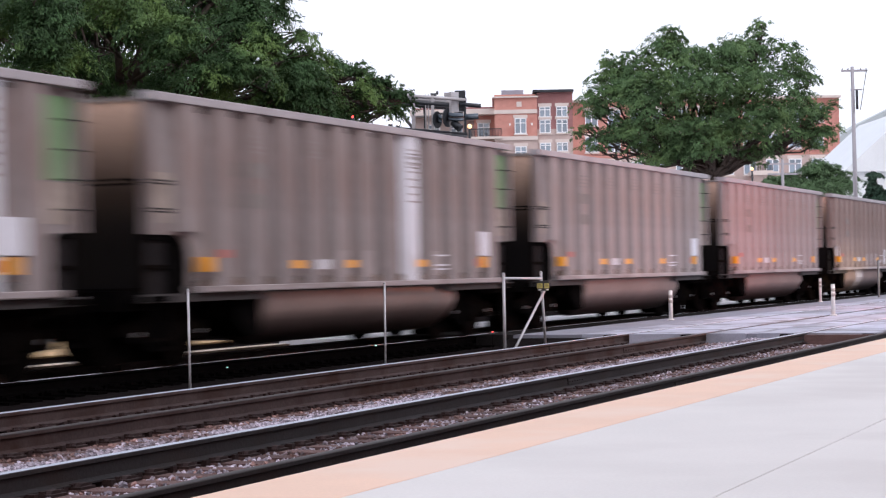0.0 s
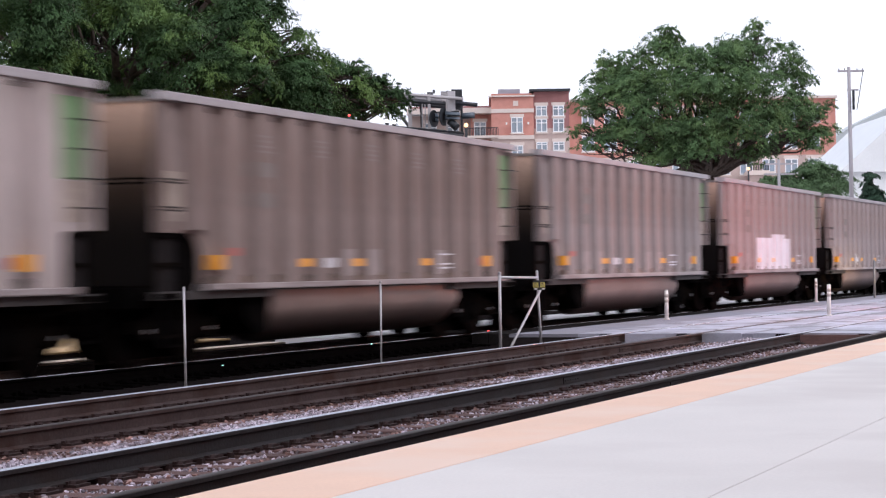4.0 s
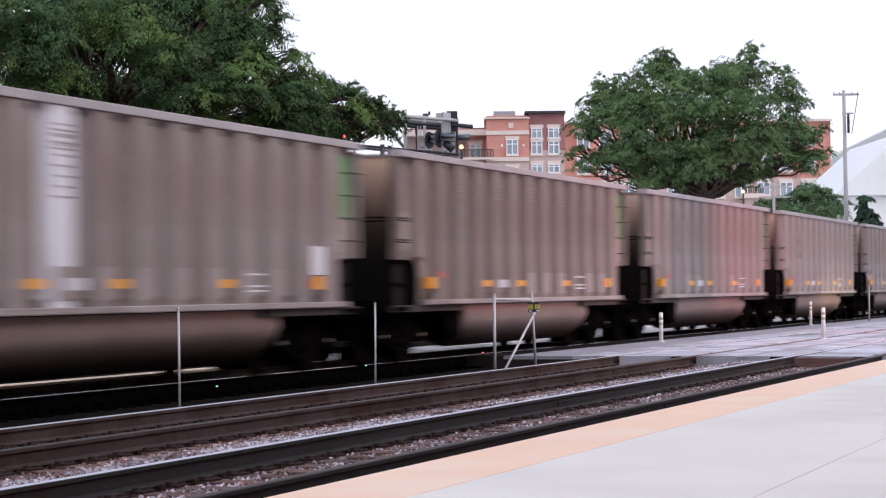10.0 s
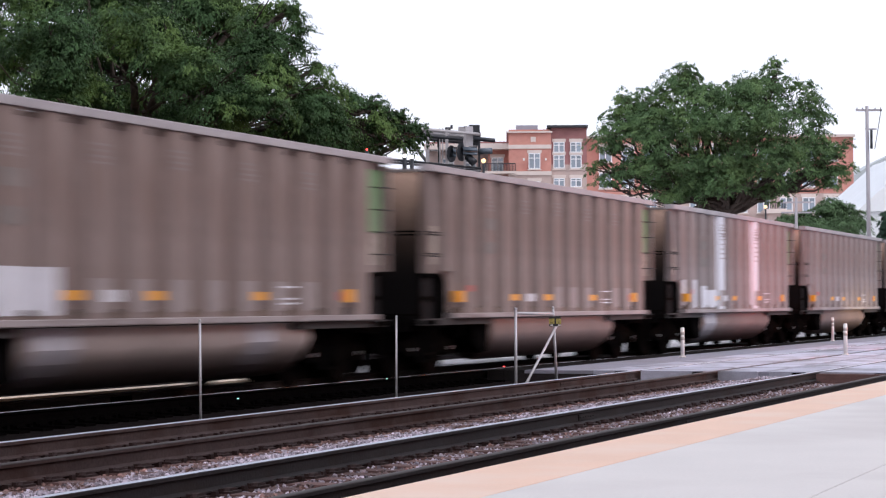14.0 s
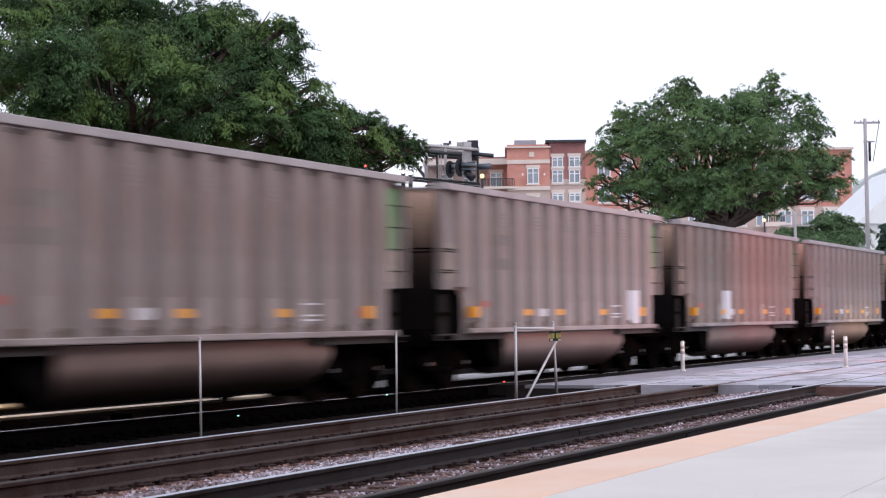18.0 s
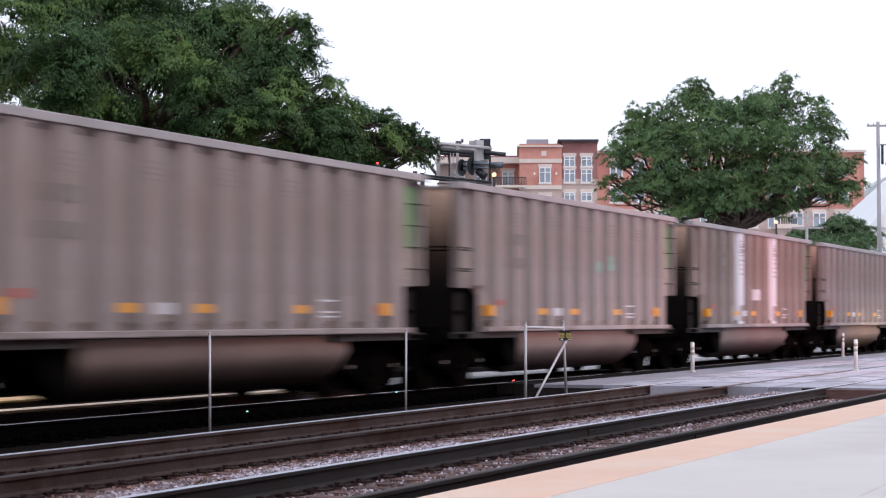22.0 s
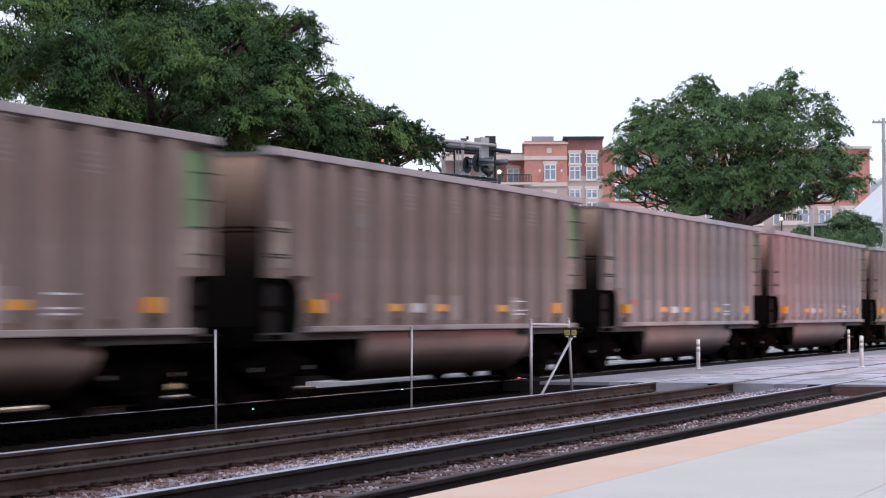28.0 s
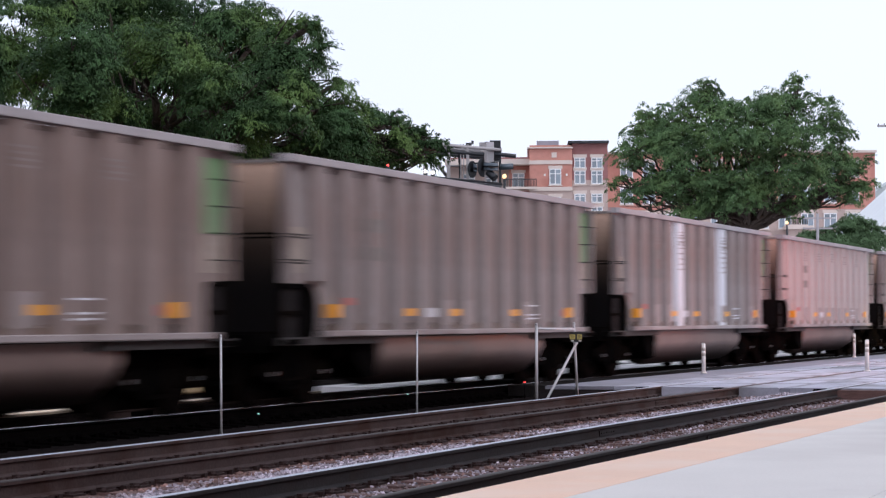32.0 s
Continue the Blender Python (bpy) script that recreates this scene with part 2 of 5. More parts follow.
M = dict(
    tan=mat("weathered_tan_steel", (0.261, 0.224, 0.219), 0.75, 0.0, 0.28, 0.8, 9, 0.15, rnd=0.08, stain=(0.215, 0.152, 0.134), stain_at=(0.46, 0.66), stain_scale=1.0, stretch=(1.5, 1, 0.55)),
    brown=mat("rust_tinted_steel", (0.250, 0.195, 0.179), 0.78, 0.0, 0.28, 0.8, 9, 0.15, rnd=0.08, stain=(0.188, 0.130, 0.110), stain_at=(0.44, 0.66), stain_scale=1.0, stretch=(1.5, 1, 0.55)),
    light=mat("sun_bleached_tan_steel", (0.294, 0.250, 0.245), 0.75, 0.0, 0.24, 0.8, 9, 0.15, rnd=0.06, stain=(0.27, 0.20, 0.18), stain_at=(0.46, 0.68), stain_scale=1.0, stretch=(1.5, 1, 0.55)),
    pale=mat("pale_aluminium", (0.44, 0.375, 0.36), 0.6, 0.1, 0.15, 0.9, 14, 0.1, rnd=0.04, stain=(0.28, 0.235, 0.215), stretch=(1, 1, 0.35)),
    chord=mat("grey_chord_steel", (0.355, 0.33, 0.34), 0.6, 0.1, 0.2, 1.5, 20, 0.1, stretch=(1, 1, 1)),
    dusted=fade_down_mat("dusted_shaded_end_steel", (0.80, 0.55, 0.42), (0.006, 0.005, 0.005), 1.50, 3.75, 0.14, fall=2.8),
    # near black for strips that stand in for shade on the cars
    soot=mat("shade_black_strip", (0.009, 0.007, 0.006), 0.9, 0.0, 0.4, 1.5, 12, 0.1, stain=(0.007, 0.006, 0.0055), spec=0.0),
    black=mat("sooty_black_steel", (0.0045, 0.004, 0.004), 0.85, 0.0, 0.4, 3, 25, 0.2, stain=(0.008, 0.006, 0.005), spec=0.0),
    sill=mat("worn_sill_steel", (0.33, 0.285, 0.28), 0.65, 0.0, 0.25, 1.5, 15, 0.1, stain=(0.20, 0.16, 0.15), stretch=(0.5, 1, 2)),
    dusty=mat("dusty_grey_steel", (0.045, 0.040, 0.039), 0.85, 0.0, 0.4, 2, 18, 0.1, stain=(0.03, 0.026, 0.025)),
    gusset=mat("grimy_web_steel", (0.020, 0.017, 0.0175), 0.85, 0.0, 0.4, 2, 18, 0.1, spec=0.1),
    palepave=mat("pale_concrete_paving", (0.74, 0.71, 0.72), 0.8, 0.0, 0.12, 0.8, 30, 0.15, stain=(0.52, 0.50, 0.50), stain_scale=0.7),
    peach=mat("faded_tan_paint", (0.40, 0.33, 0.28), 0.75, 0.0, 0.25, 3, 15, 0.1, stain=(0.26, 0.215, 0.19), stain_scale=3.0),
    teal=mat("teal_reflection_tone", (0.16, 0.42, 0.33), 0.7, 0.0, 0.2, 4, 20, 0.0),
    faint=mat("nearly_worn_off_stencil", (0.236, 0.199, 0.190), 0.8, 0.0, 0.2, 6, 30, 0.0),
    smudge=mat("rubbed_steel_square", (0.320, 0.268, 0.258), 0.7, 0.0, 0.15, 2, 20, 0.1),
    half=mat("soot_streaked_tan_steel", (0.17, 0.115, 0.085), 0.85, 0.0, 0.3, 1.5, 12, 0.1, stain=(0.03, 0.023, 0.02), stain_at=(0.40, 0.62), stain_scale=1.3),
    # tub colours run darker towards the bottom
    tub=fade_down_mat("dark_bellied_brown_steel", (0.212, 0.155, 0.138), (0.018, 0.0135, 0.0125), 0.12, 0.72, 0.10, 0.5, 0.2, 2.2),
    tub_pale=fade_down_mat("pale_tub_steel", (0.33, 0.27, 0.25), (0.024, 0.018, 0.016), 0.12, 0.72, 0.10, 0.5, 0.3, 2.0),
    tub_white=fade_down_mat("dark_bellied_white_paint", (0.42, 0.40, 0.43), (0.026, 0.020, 0.020), 0.12, 0.74, 0.10, 0.6, 0.2, 1.8),
    worn_white=mat("mottled_worn_white_paint", (0.43, 0.42, 0.45), 0.7, 0.0, 0.2, 2, 20, 0.1, stain=(0.28, 0.25, 0.25), stain_at=(0.48, 0.60), stain_scale=3.0),
    green=mat("faded_green_paint", (0.150, 0.265, 0.125), 0.7, 0.0, 0.2, 2, 18, 0.1, stain=(0.225, 0.28, 0.185)),
    white=mat("white_patch_paint", (0.69, 0.69, 0.74), 0.6, 0.0, 0.1, 2, 20, 0.1, stain=(0.60, 0.59, 0.62)),
    yellow=mat("yellow_reflector", (0.80, 0.34, 0.012), 0.45, 0.0, 0.1, 4, 40, 0.0),
    fadedred=mat("faded_red_paint", (0.44, 0.13, 0.11), 0.7, 0.0, 0.2, 3, 20, 0.0),
    stencil=mat("faded_dark_stencil", (0.20, 0.172, 0.158), 0.8, 0.0, 0.2, 6, 30, 0.0),
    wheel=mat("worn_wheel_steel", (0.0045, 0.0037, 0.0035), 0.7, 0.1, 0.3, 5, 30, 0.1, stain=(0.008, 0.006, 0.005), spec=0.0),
    rail=mat("rusty_rail_steel", (0.072, 0.051, 0.048), 0.8, 0.0, 0.35, 1.5, 30, 0.2, stain=(0.048, 0.025, 0.019), spec=0.12),
    rail_dark=mat("dark_rail_steel", (0.034, 0.030, 0.0305), 0.7, 0.1, 0.35, 1.5, 30, 0.2, stain=(0.034, 0.025, 0.022), spec=0.2),
    shine=mat("polished_rail_head", (0.50, 0.52, 0.58), 0.34, 1.0, 0.08, 3, 60, 0.05),
    glint=mat("narrow_polished_head", (0.45, 0.44, 0.45), 0.14, 1.0, 0.08, 3, 60, 0.03),
    dull=mat("dull_rail_head", (0.038, 0.027, 0.024), 0.6, 0.2, 0.2, 3, 60, 0.05),
    tie=mat("weathered_timber_tie", (0.135, 0.076, 0.068), 0.9, 0.0, 0.35, 4, 40, 0.5, rnd=0.25, stretch=(6, 1, 6)),
    # far track's ties and bed: the train's shade is in their near-black colour
    shaded_tie=mat("shade_black_tie", (0.0035, 0.003, 0.003), 0.95, 0.0, 0.4, 4, 40, 0.3, spec=0.0),
    plate=mat("rusty_tie_plate", (0.030, 0.013, 0.011), 0.85, 0.0, 0.3, 6, 40, 0.2),
    dark_bed=mat("shade_toned_bed", (0.016, 0.0132, 0.0132), 0.95, 0.0, 0.5, 9, 50, 0.8, spec=0.0),
    ballast=mat("ballast_bed", (0.125, 0.092, 0.092), 0.95, 0.0, 0.45, 9, 50, 0.8),
    stone=mat("ballast_stone", (0.49, 0.435, 0.49), 0.9, 0.0, 0.4, 7, 40, 0.4, stain=(0.15, 0.09, 0.075), stain_scale=1.5),
    rusty_stone=mat("rust_stained_stone", (0.29, 0.170, 0.145), 0.9, 0.0, 0.4, 7, 40, 0.4, stain=(0.10, 0.055, 0.045), stain_scale=1.5),
    concrete=mat("pale_platform_concrete", (0.81, 0.77, 0.72), 0.85, 0.0, 0.06, 0.7, 45, 0.12, rnd=0.02, stain=(0.74, 0.695, 0.65), stain_scale=0.5),
    tactile=mat("salmon_pink_edge_tile", (0.92, 0.64, 0.48), 0.8, 0.0, 0.06, 1.2, 40, 0.12, stain=(0.92, 0.69, 0.55), stain_scale=0.8),
    fascia=mat("dark_platform_fascia", (0.045, 0.035, 0.03), 0.9, 0.0, 0.3, 3, 25, 0.3),
    panel=mat("worn_crossing_concrete", (0.455, 0.455, 0.535), 0.75, 0.0, 0.2, 0.8, 30, 0.25, rnd=0.13, stain=(0.24, 0.235, 0.255), stain_scale=0.9),
    rubber=mat("black_rubber_panel", (0.025, 0.023, 0.023), 0.85, 0.0, 0.3, 2, 30, 0.2, rnd=0.1, spec=0.0),
    asphalt=mat("grey_asphalt", (0.30, 0.30, 0.355), 0.8, 0.0, 0.15, 0.8, 60, 0.4, stain=(0.27, 0.26, 0.28), stain_scale=0.4),
    ground=mat("gravel_ground", (0.11, 0.10, 0.09), 0.95, 0.0, 0.3, 0.6, 20, 0.5),
    galv=mat("galvanised_steel", (0.55, 0.54, 0.56), 0.5, 0.35, 0.12, 4, 40, 0.05),
    offwhite=mat("white_marker_plastic", (0.80, 0.77, 0.74), 0.5, 0.0, 0.06, 4, 30, 0.0),
    band=mat("grey_reflective_band", (0.45, 0.40, 0.36), 0.4, 0.0, 0.1, 4, 30, 0.0),
    sign=mat("faded_yellow_sign", (0.55, 0.46, 0.13), 0.5, 0.0, 0.15, 6, 30, 0.0),
    ink=mat("black_print", (0.03, 0.03, 0.03), 0.6, 0.0, 0.1, 6, 30, 0.0),
    bark=mat("dark_bark", (0.055, 0.042, 0.034), 0.95, 0.0, 0.3, 3, 20, 0.6, stretch=(1, 1, 0.3)),
    leaf=leaf_mat("locust_leaf", (0.040, 0.083, 0.031), young=(0.109, 0.182, 0.051)),
    leaf_mid=leaf_mat("shaded_locust_leaf", (0.083, 0.151, 0.063), young=(0.140, 0.228, 0.084)),
    leaf_far=leaf_mat("distant_leaf", (0.088, 0.150, 0.070)),
    conifer=leaf_mat("conifer_needles", (0.035, 0.070, 0.045)),
    brick=mat("red_brick", (0.56, 0.265, 0.215), 0.9, 0.0, 0.15, 1.2, 12, 0.2, stain=(0.48, 0.205, 0.165), stain_scale=0.5),
    brick_dark=mat("maroon_brick", (0.31, 0.145, 0.14), 0.9, 0.0, 0.15, 1.2, 12, 0.2),
    brick_pale=mat("buff_brick", (0.48, 0.375, 0.34), 0.9, 0.0, 0.12, 1.2, 12, 0.2),
    lime=mat("limestone_trim", (0.66, 0.57, 0.52), 0.85, 0.0, 0.08, 1, 15, 0.1),
    window=mat("white_window_frame", (0.75, 0.76, 0.78), 0.5, 0.0, 0.04, 2, 20, 0.0),
    glass=mat("reflecting_window_glass", (0.22, 0.28, 0.34), 0.06, 0.0, 0.2, 0.6, 4, 0.0, rnd=0.3, spec=1.0),
    roofgrey=mat("grey_roof_metal", (0.30, 0.31, 0.36), 0.5, 0.3, 0.1, 2, 20, 0.0),
    dark=mat("dark_painted_steel", (0.030, 0.034, 0.040), 0.45, 0.2, 0.2, 4, 30, 0.1),
    steelgrey=mat("grey_painted_steel", (0.23, 0.23, 0.24), 0.5, 0.3, 0.2, 3, 30, 0.1),
    pole=mat("weathered_pole_wood", (0.36, 0.345, 0.365), 0.9, 0.0, 0.2, 3, 30, 0.3, stretch=(1, 1, 0.1)),
    # hills pale with distance: the mist is put into their colours
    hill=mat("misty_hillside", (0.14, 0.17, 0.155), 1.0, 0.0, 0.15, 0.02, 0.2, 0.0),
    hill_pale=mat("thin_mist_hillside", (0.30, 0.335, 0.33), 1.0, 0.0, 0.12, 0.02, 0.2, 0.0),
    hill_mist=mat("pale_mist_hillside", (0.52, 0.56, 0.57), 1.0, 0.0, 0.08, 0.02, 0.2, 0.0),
    roofwhite=mat("pale_metal_roof", (0.76, 0.79, 0.80), 0.5, 0.1, 0.05, 0.5, 6, 0.0),
    palesteel=mat("pale_grey_steel", (0.40, 0.385, 0.395), 0.5, 0.2, 0.15, 3, 30, 0.1),
    hood=mat("blue_grey_hood", (0.10, 0.125, 0.15), 0.4, 0.2, 0.2, 3, 30, 0.0),
    warm=glow("warm_lamp", (1.0, 0.62, 0.28), 1.5),
    lampwhite=glow("white_lamp", (1.0, 0.93, 0.82), 4.0),
    greenlamp=glow("green_marker_lamp", (0.42, 1.0, 0.85), 1.6),
    ochre=mat("worn_ochre_paving", (0.62, 0.40, 0.19), 0.8, 0.0, 0.2, 1.5, 20, 0.1),
    cream=mat("warm_lit_cream_kerb", (0.76, 0.61, 0.47), 0.7, 0.0, 0.15, 3, 20, 0.0),
    red=glow("red_lamp", (1.0, 0.06, 0.05), 4.0),
)


# ---- mesh helpers ----
def box(bm, x0, x1, y0, y1, z0, z1, mi=0):
    v = [bm.verts.new((x, y, z)) for x in (x0, x1) for y in (y0, y1) for z in (z0, z1)]
    for f in ((0, 1, 3, 2), (4, 6, 7, 5), (0, 4, 5, 1), (2, 3, 7, 6), (0, 2, 6, 4), (1, 5, 7, 3)):
        bm.faces.new([v[i] for i in f]).material_index = mi


def prism(bm, outline, a, b, axis="x", mi=0, caps=True):
    """Extrude an outline between a and b. axis x: outline in (y, z); y: (x, z); z: (x, y)."""
    put = {"x": lambda p, s: (s, p[0], p[1]), "y": lambda p, s: (p[0], s, p[1]), "z": lambda p, s: (p[0], p[1], s)}[axis]
    lo = [bm.verts.new(put(p, a)) for p in outline]
    hi = [bm.verts.new(put(p, b)) for p in outline]
    n = len(outline)
    fs = []
    for i in range(n):
        fs.append(bm.faces.new((lo[i], lo[(i + 1) % n], hi[(i + 1) % n], hi[i])))
    if caps:
        fs.append(bm.faces.new(lo[::-1]))
        fs.append(bm.faces.new(hi))
    for f in fs:
        f.material_index = mi


def tube(bm, p, q, r, seg=8, r2=None, mi=0):
    """A round bar from p to q."""
    p, q = Vector(p), Vector(q)
    r2 = r if r2 is None else r2
    d = (q - p).normalized()
    u = d.orthogonal().normalized()
    w = d.cross(u)
    ring = lambda c, rad: [bm.verts.new(c + rad * (math.cos(2 * math.pi * i / seg) * u + math.sin(2 * math.pi * i / seg) * w)) for i in range(seg)]
    a, b = ring(p, r), ring(q, r2)
    fs = [bm.faces.new((a[i], a[(i + 1) % seg], b[(i + 1) % seg], b[i])) for i in range(seg)]
    for f in fs:
        f.smooth = seg > 6
    fs += [bm.faces.new(a[::-1]), bm.faces.new(b)]
    for f in fs:
        f.material_index = mi


def mesh_of(name, bm, *mats):
    bmesh.ops.recalc_face_normals(bm, faces=bm.faces)
    me = bpy.data.meshes.new(name)
    bm.to_mesh(me)
    bm.free()
    for m in mats:
        me.materials.append(m)
    return me


def part(name, bm, material, parent=None, label="", at=None):
    """Link a bmesh as ONE mesh object under a thing or a part."""
    mats = material if isinstance(material, (list, tuple)) else [material]
    me = bm if isinstance(bm, bpy.types.Mesh) else mesh_of(name, bm, *mats)
    ob = new(name, me)
    if at is not None:
        ob.matrix_basis = at
    if parent is not None:
        ob.parent = parent
    if label:
        tagged(ob, label)
    return ob


def bm_box(*a):
    bm = bmesh.new()
    box(bm, *a)
    return bm


def thing(name, label, category, group="", kind="", at=None):
    ob = new(name)
    ob.empty_display_size = 0.3
    if at is not None:
        ob.matrix_basis = at
    return tagged(ob, label, category, group, kind)


def rounded(pts, r, seg=3, which=None):
    """Round the corners of an outline."""
    out = []
    n = len(pts)
    for i, p in enumerate(pts):
        if which is not None and i not in which:
            out.append(p)
            continue
        p, a, b = Vector((*p, 0)), Vector((*pts[i - 1], 0)), Vector((*pts[(i + 1) % n], 0))
        s, e = p + (a - p).normalized() * r, p + (b - p).normalized() * r
        for k in range(seg + 1):
            f = k / seg
            q = s * (1 - f) ** 2 + p * 2 * f * (1 - f) + e * f ** 2
            out.append((q.x, q.y))
    return out

# ---- ground, tracks, crossing, platform ----
RAILS = ((6.08, 7.58), (9.45, 10.95), (14.0, 15.5))
CROSS0, CROSS1 = 37.9, 96.0
NEAR_END = -30.0
FAR_END = 420.0


def ground():
    bm = bmesh.new()
    bmesh.ops.create_grid(bm, x_segments=8, y_segments=8, size=1500)
    g = part("ground", bm, M["ground"], at=pose(200, 0, -0.42))
    tagged(g, "flat dark gravelly ground around the tracks", "ground", kind="structure")
    bm = bmesh.new()
    prism(bm, [(4.6, -0.41), (5.2, -0.225), (10.93, -0.225), (10.93, -0.41)], NEAR_END, FAR_END)
    bed = part("ballast_bed", bm, M["ballast"])
    tagged(bed, "grey crushed stone ballast under the near tracks", "ballast", kind="structure")
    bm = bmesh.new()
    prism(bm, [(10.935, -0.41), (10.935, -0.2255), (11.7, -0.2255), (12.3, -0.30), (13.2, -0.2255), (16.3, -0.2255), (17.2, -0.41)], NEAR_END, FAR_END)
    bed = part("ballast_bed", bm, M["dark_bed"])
    tagged(bed, "dark ballast around the far track, the train's shade in its colour", "ballast", kind="structure")
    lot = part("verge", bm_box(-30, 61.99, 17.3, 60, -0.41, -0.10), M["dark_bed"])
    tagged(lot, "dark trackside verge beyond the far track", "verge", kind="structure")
    # the cream tone holds the warm light that runs along the kerb
    kerb = part("kerb", bm_box(-30, 35.0, 16.5, 16.86, -0.41, -0.045), M["cream"])
    tagged(kerb, "narrow kerb beyond the far track, warm light in its cream colour", "kerb", kind="structure")
    bm = bmesh.new()
    for y0, y1, xs in ((11.04, 13.2, 37.2),):
        prism(bm, [(xs, -0.23), (37.88, -0.23), (37.88, -0.07)], y0, y1, "y")
    ramp = part("ballast_ramp", bm, M["dark_bed"])
    tagged(ramp, "ballast heaped against the crossing edge", "ballast", kind="structure")
    part_y = part("approach_road", bm_box(37.05, 96, -30, 4.945, -0.41, -0.01), M["asphalt"])
    tagged(part_y, "grey asphalt road approach beside the platform", "road", kind="structure")
    bm = bmesh.new()
    box(bm, 62.0, 460, 18.2, 60, -0.41, -0.06)
    far = part("pavement", bm, M["palepave"])
    tagged(far, "pale worn paving beyond the tracks", "pavement", kind="structure")


def rail_outline(y):
    half = [(0.07, -0.172), (0.07, -0.160), (0.012, -0.140), (0.009, -0.052), (0.036, -0.040), (0.0355, -0.014), (0.030, -0.010)]
    return [(y + a, b) for a, b in half] + [(y - a, b) for a, b in half[::-1]]


def tracks():
    """Three tracks: rails, timber ties and rusty plates under them."""
    tie_me = mesh_of("tie", bm_box(-0.115, 0.115, -1.3, 1.3, -0.18, 0.0), M["tie"])
    bm = bmesh.new()
    box(bm, -0.10, 0.10, -0.19, 0.19, 0.0, 0.02)
    for sx in (-0.07, 0.07):
        for sy in (-0.10, 0.10):
            box(bm, sx - 0.016, sx + 0.016, sy - 0.02, sy + 0.02, 0.02, 0.04)
    for sx in (-0.16, 0.16):
        box(bm, sx - 0.03, sx + 0.03, -0.11, 0.11, -0.02, 0.028)
    for sy in (-1, 1):
        prism(bm, [(-0.07, 0.02), (0.07, 0.02), (0.04, 0.042), (-0.04, 0.042)], sy * 0.09, sy * 0.16, "y")
    plate_me = mesh_of("tie_plate", bm, M["plate"])
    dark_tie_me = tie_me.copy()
    dark_tie_me.materials[0] = M["shaded_tie"]
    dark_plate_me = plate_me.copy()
    dark_plate_me.materials[0] = M["shaded_tie"]
    for i, (a, b) in enumerate(RAILS):
        t = thing("railway_track", "railway track with rusty rails, polished heads and timber ties in ballast", "railway track",
                  "tracks beside the platform", "structure")
        for y in (a, b):
            bm = bmesh.new()
            prism(bm, rail_outline(y), NEAR_END, FAR_END)
            r = part("rail", bm, M["rail_dark"] if i == 0 else M["rail"] if i == 1 else M["shaded_tie"] if y == a else M["rail"], t)
            bm = bmesh.new()
            wide = 0.8 if y == RAILS[0][1] else 0.5 if y == RAILS[1][1] else 0.3 if i == 2 else 1.0
            prism(bm, [(y + a * wide, b) for a, b in ((-0.0345, -0.0115), (-0.0365, -0.015), (-0.034, -0.009), (-0.026, -0.0035), (-0.013, -0.0005), (0.013, -0.0005), (0.026, -0.0035), (0.034, -0.009), (0.0365, -0.015), (0.0345, -0.0115))][1:9], NEAR_END, FAR_END)
            part("running_surface", bm, M["glint"] if y == RAILS[2][0] else M["shine"] if y in (RAILS[0][1], RAILS[1][1]) else M["dull"], r, "wheel-polished top of the rail")
            bm = bmesh.new()
            for jx in ((23.4, 33.0, 26.0)[i] + (0.0 if y == a else 0.7),):
                for s in (-1, 1):
                    box(bm, jx - 0.3, jx + 0.3, y + s * 0.010, y + s * 0.022, -0.130, -0.06)
                    for k in range(6):
                        tube(bm, (jx - 0.25 + k * 0.1, y + s * 0.02, -0.095), (jx - 0.25 + k * 0.1, y + s * 0.032, -0.095), 0.009, 6)
            part("joint_bar", bm, M["rail_dark"] if i == 0 else M["rail"] if i == 1 else M["shaded_tie"], r, "bolted rusty joint bars")
        n = 0
        x = 4.5 + i * 4
        while x < CROSS0 - 0.2:
            w = random.uniform(-0.02, 0.02)
            tie = part("tie", tie_me if i < 2 else dark_tie_me, None, t, at=pose(x + w, (a + b) / 2 + random.uniform(-0.04, 0.04), -0.192, 0, 0, random.uniform(-1, 1)))
            for y in (a, b):
                part("tie_plate", plate_me if i < 2 else dark_plate_me, None, tie, at=pose(0, y - (a + b) / 2, 0.0))
            x += 0.5
            n += 1
        bm = bmesh.new()
        for side in (0, 1):
            xx = NEAR_END if side == 0 else CROSS1 + 0.4
            while xx < (4.5 + i * 4 - 0.3 if side == 0 else 240):
                box(bm, xx - 0.115, xx + 0.115, (a + b) / 2 - 1.3, (a + b) / 2 + 1.3, -0.37, -0.192)
                xx += 0.5
        tagged(part("far_ties", bm, M["tie"] if i < 2 else M["shaded_tie"], t), kind="stuff")


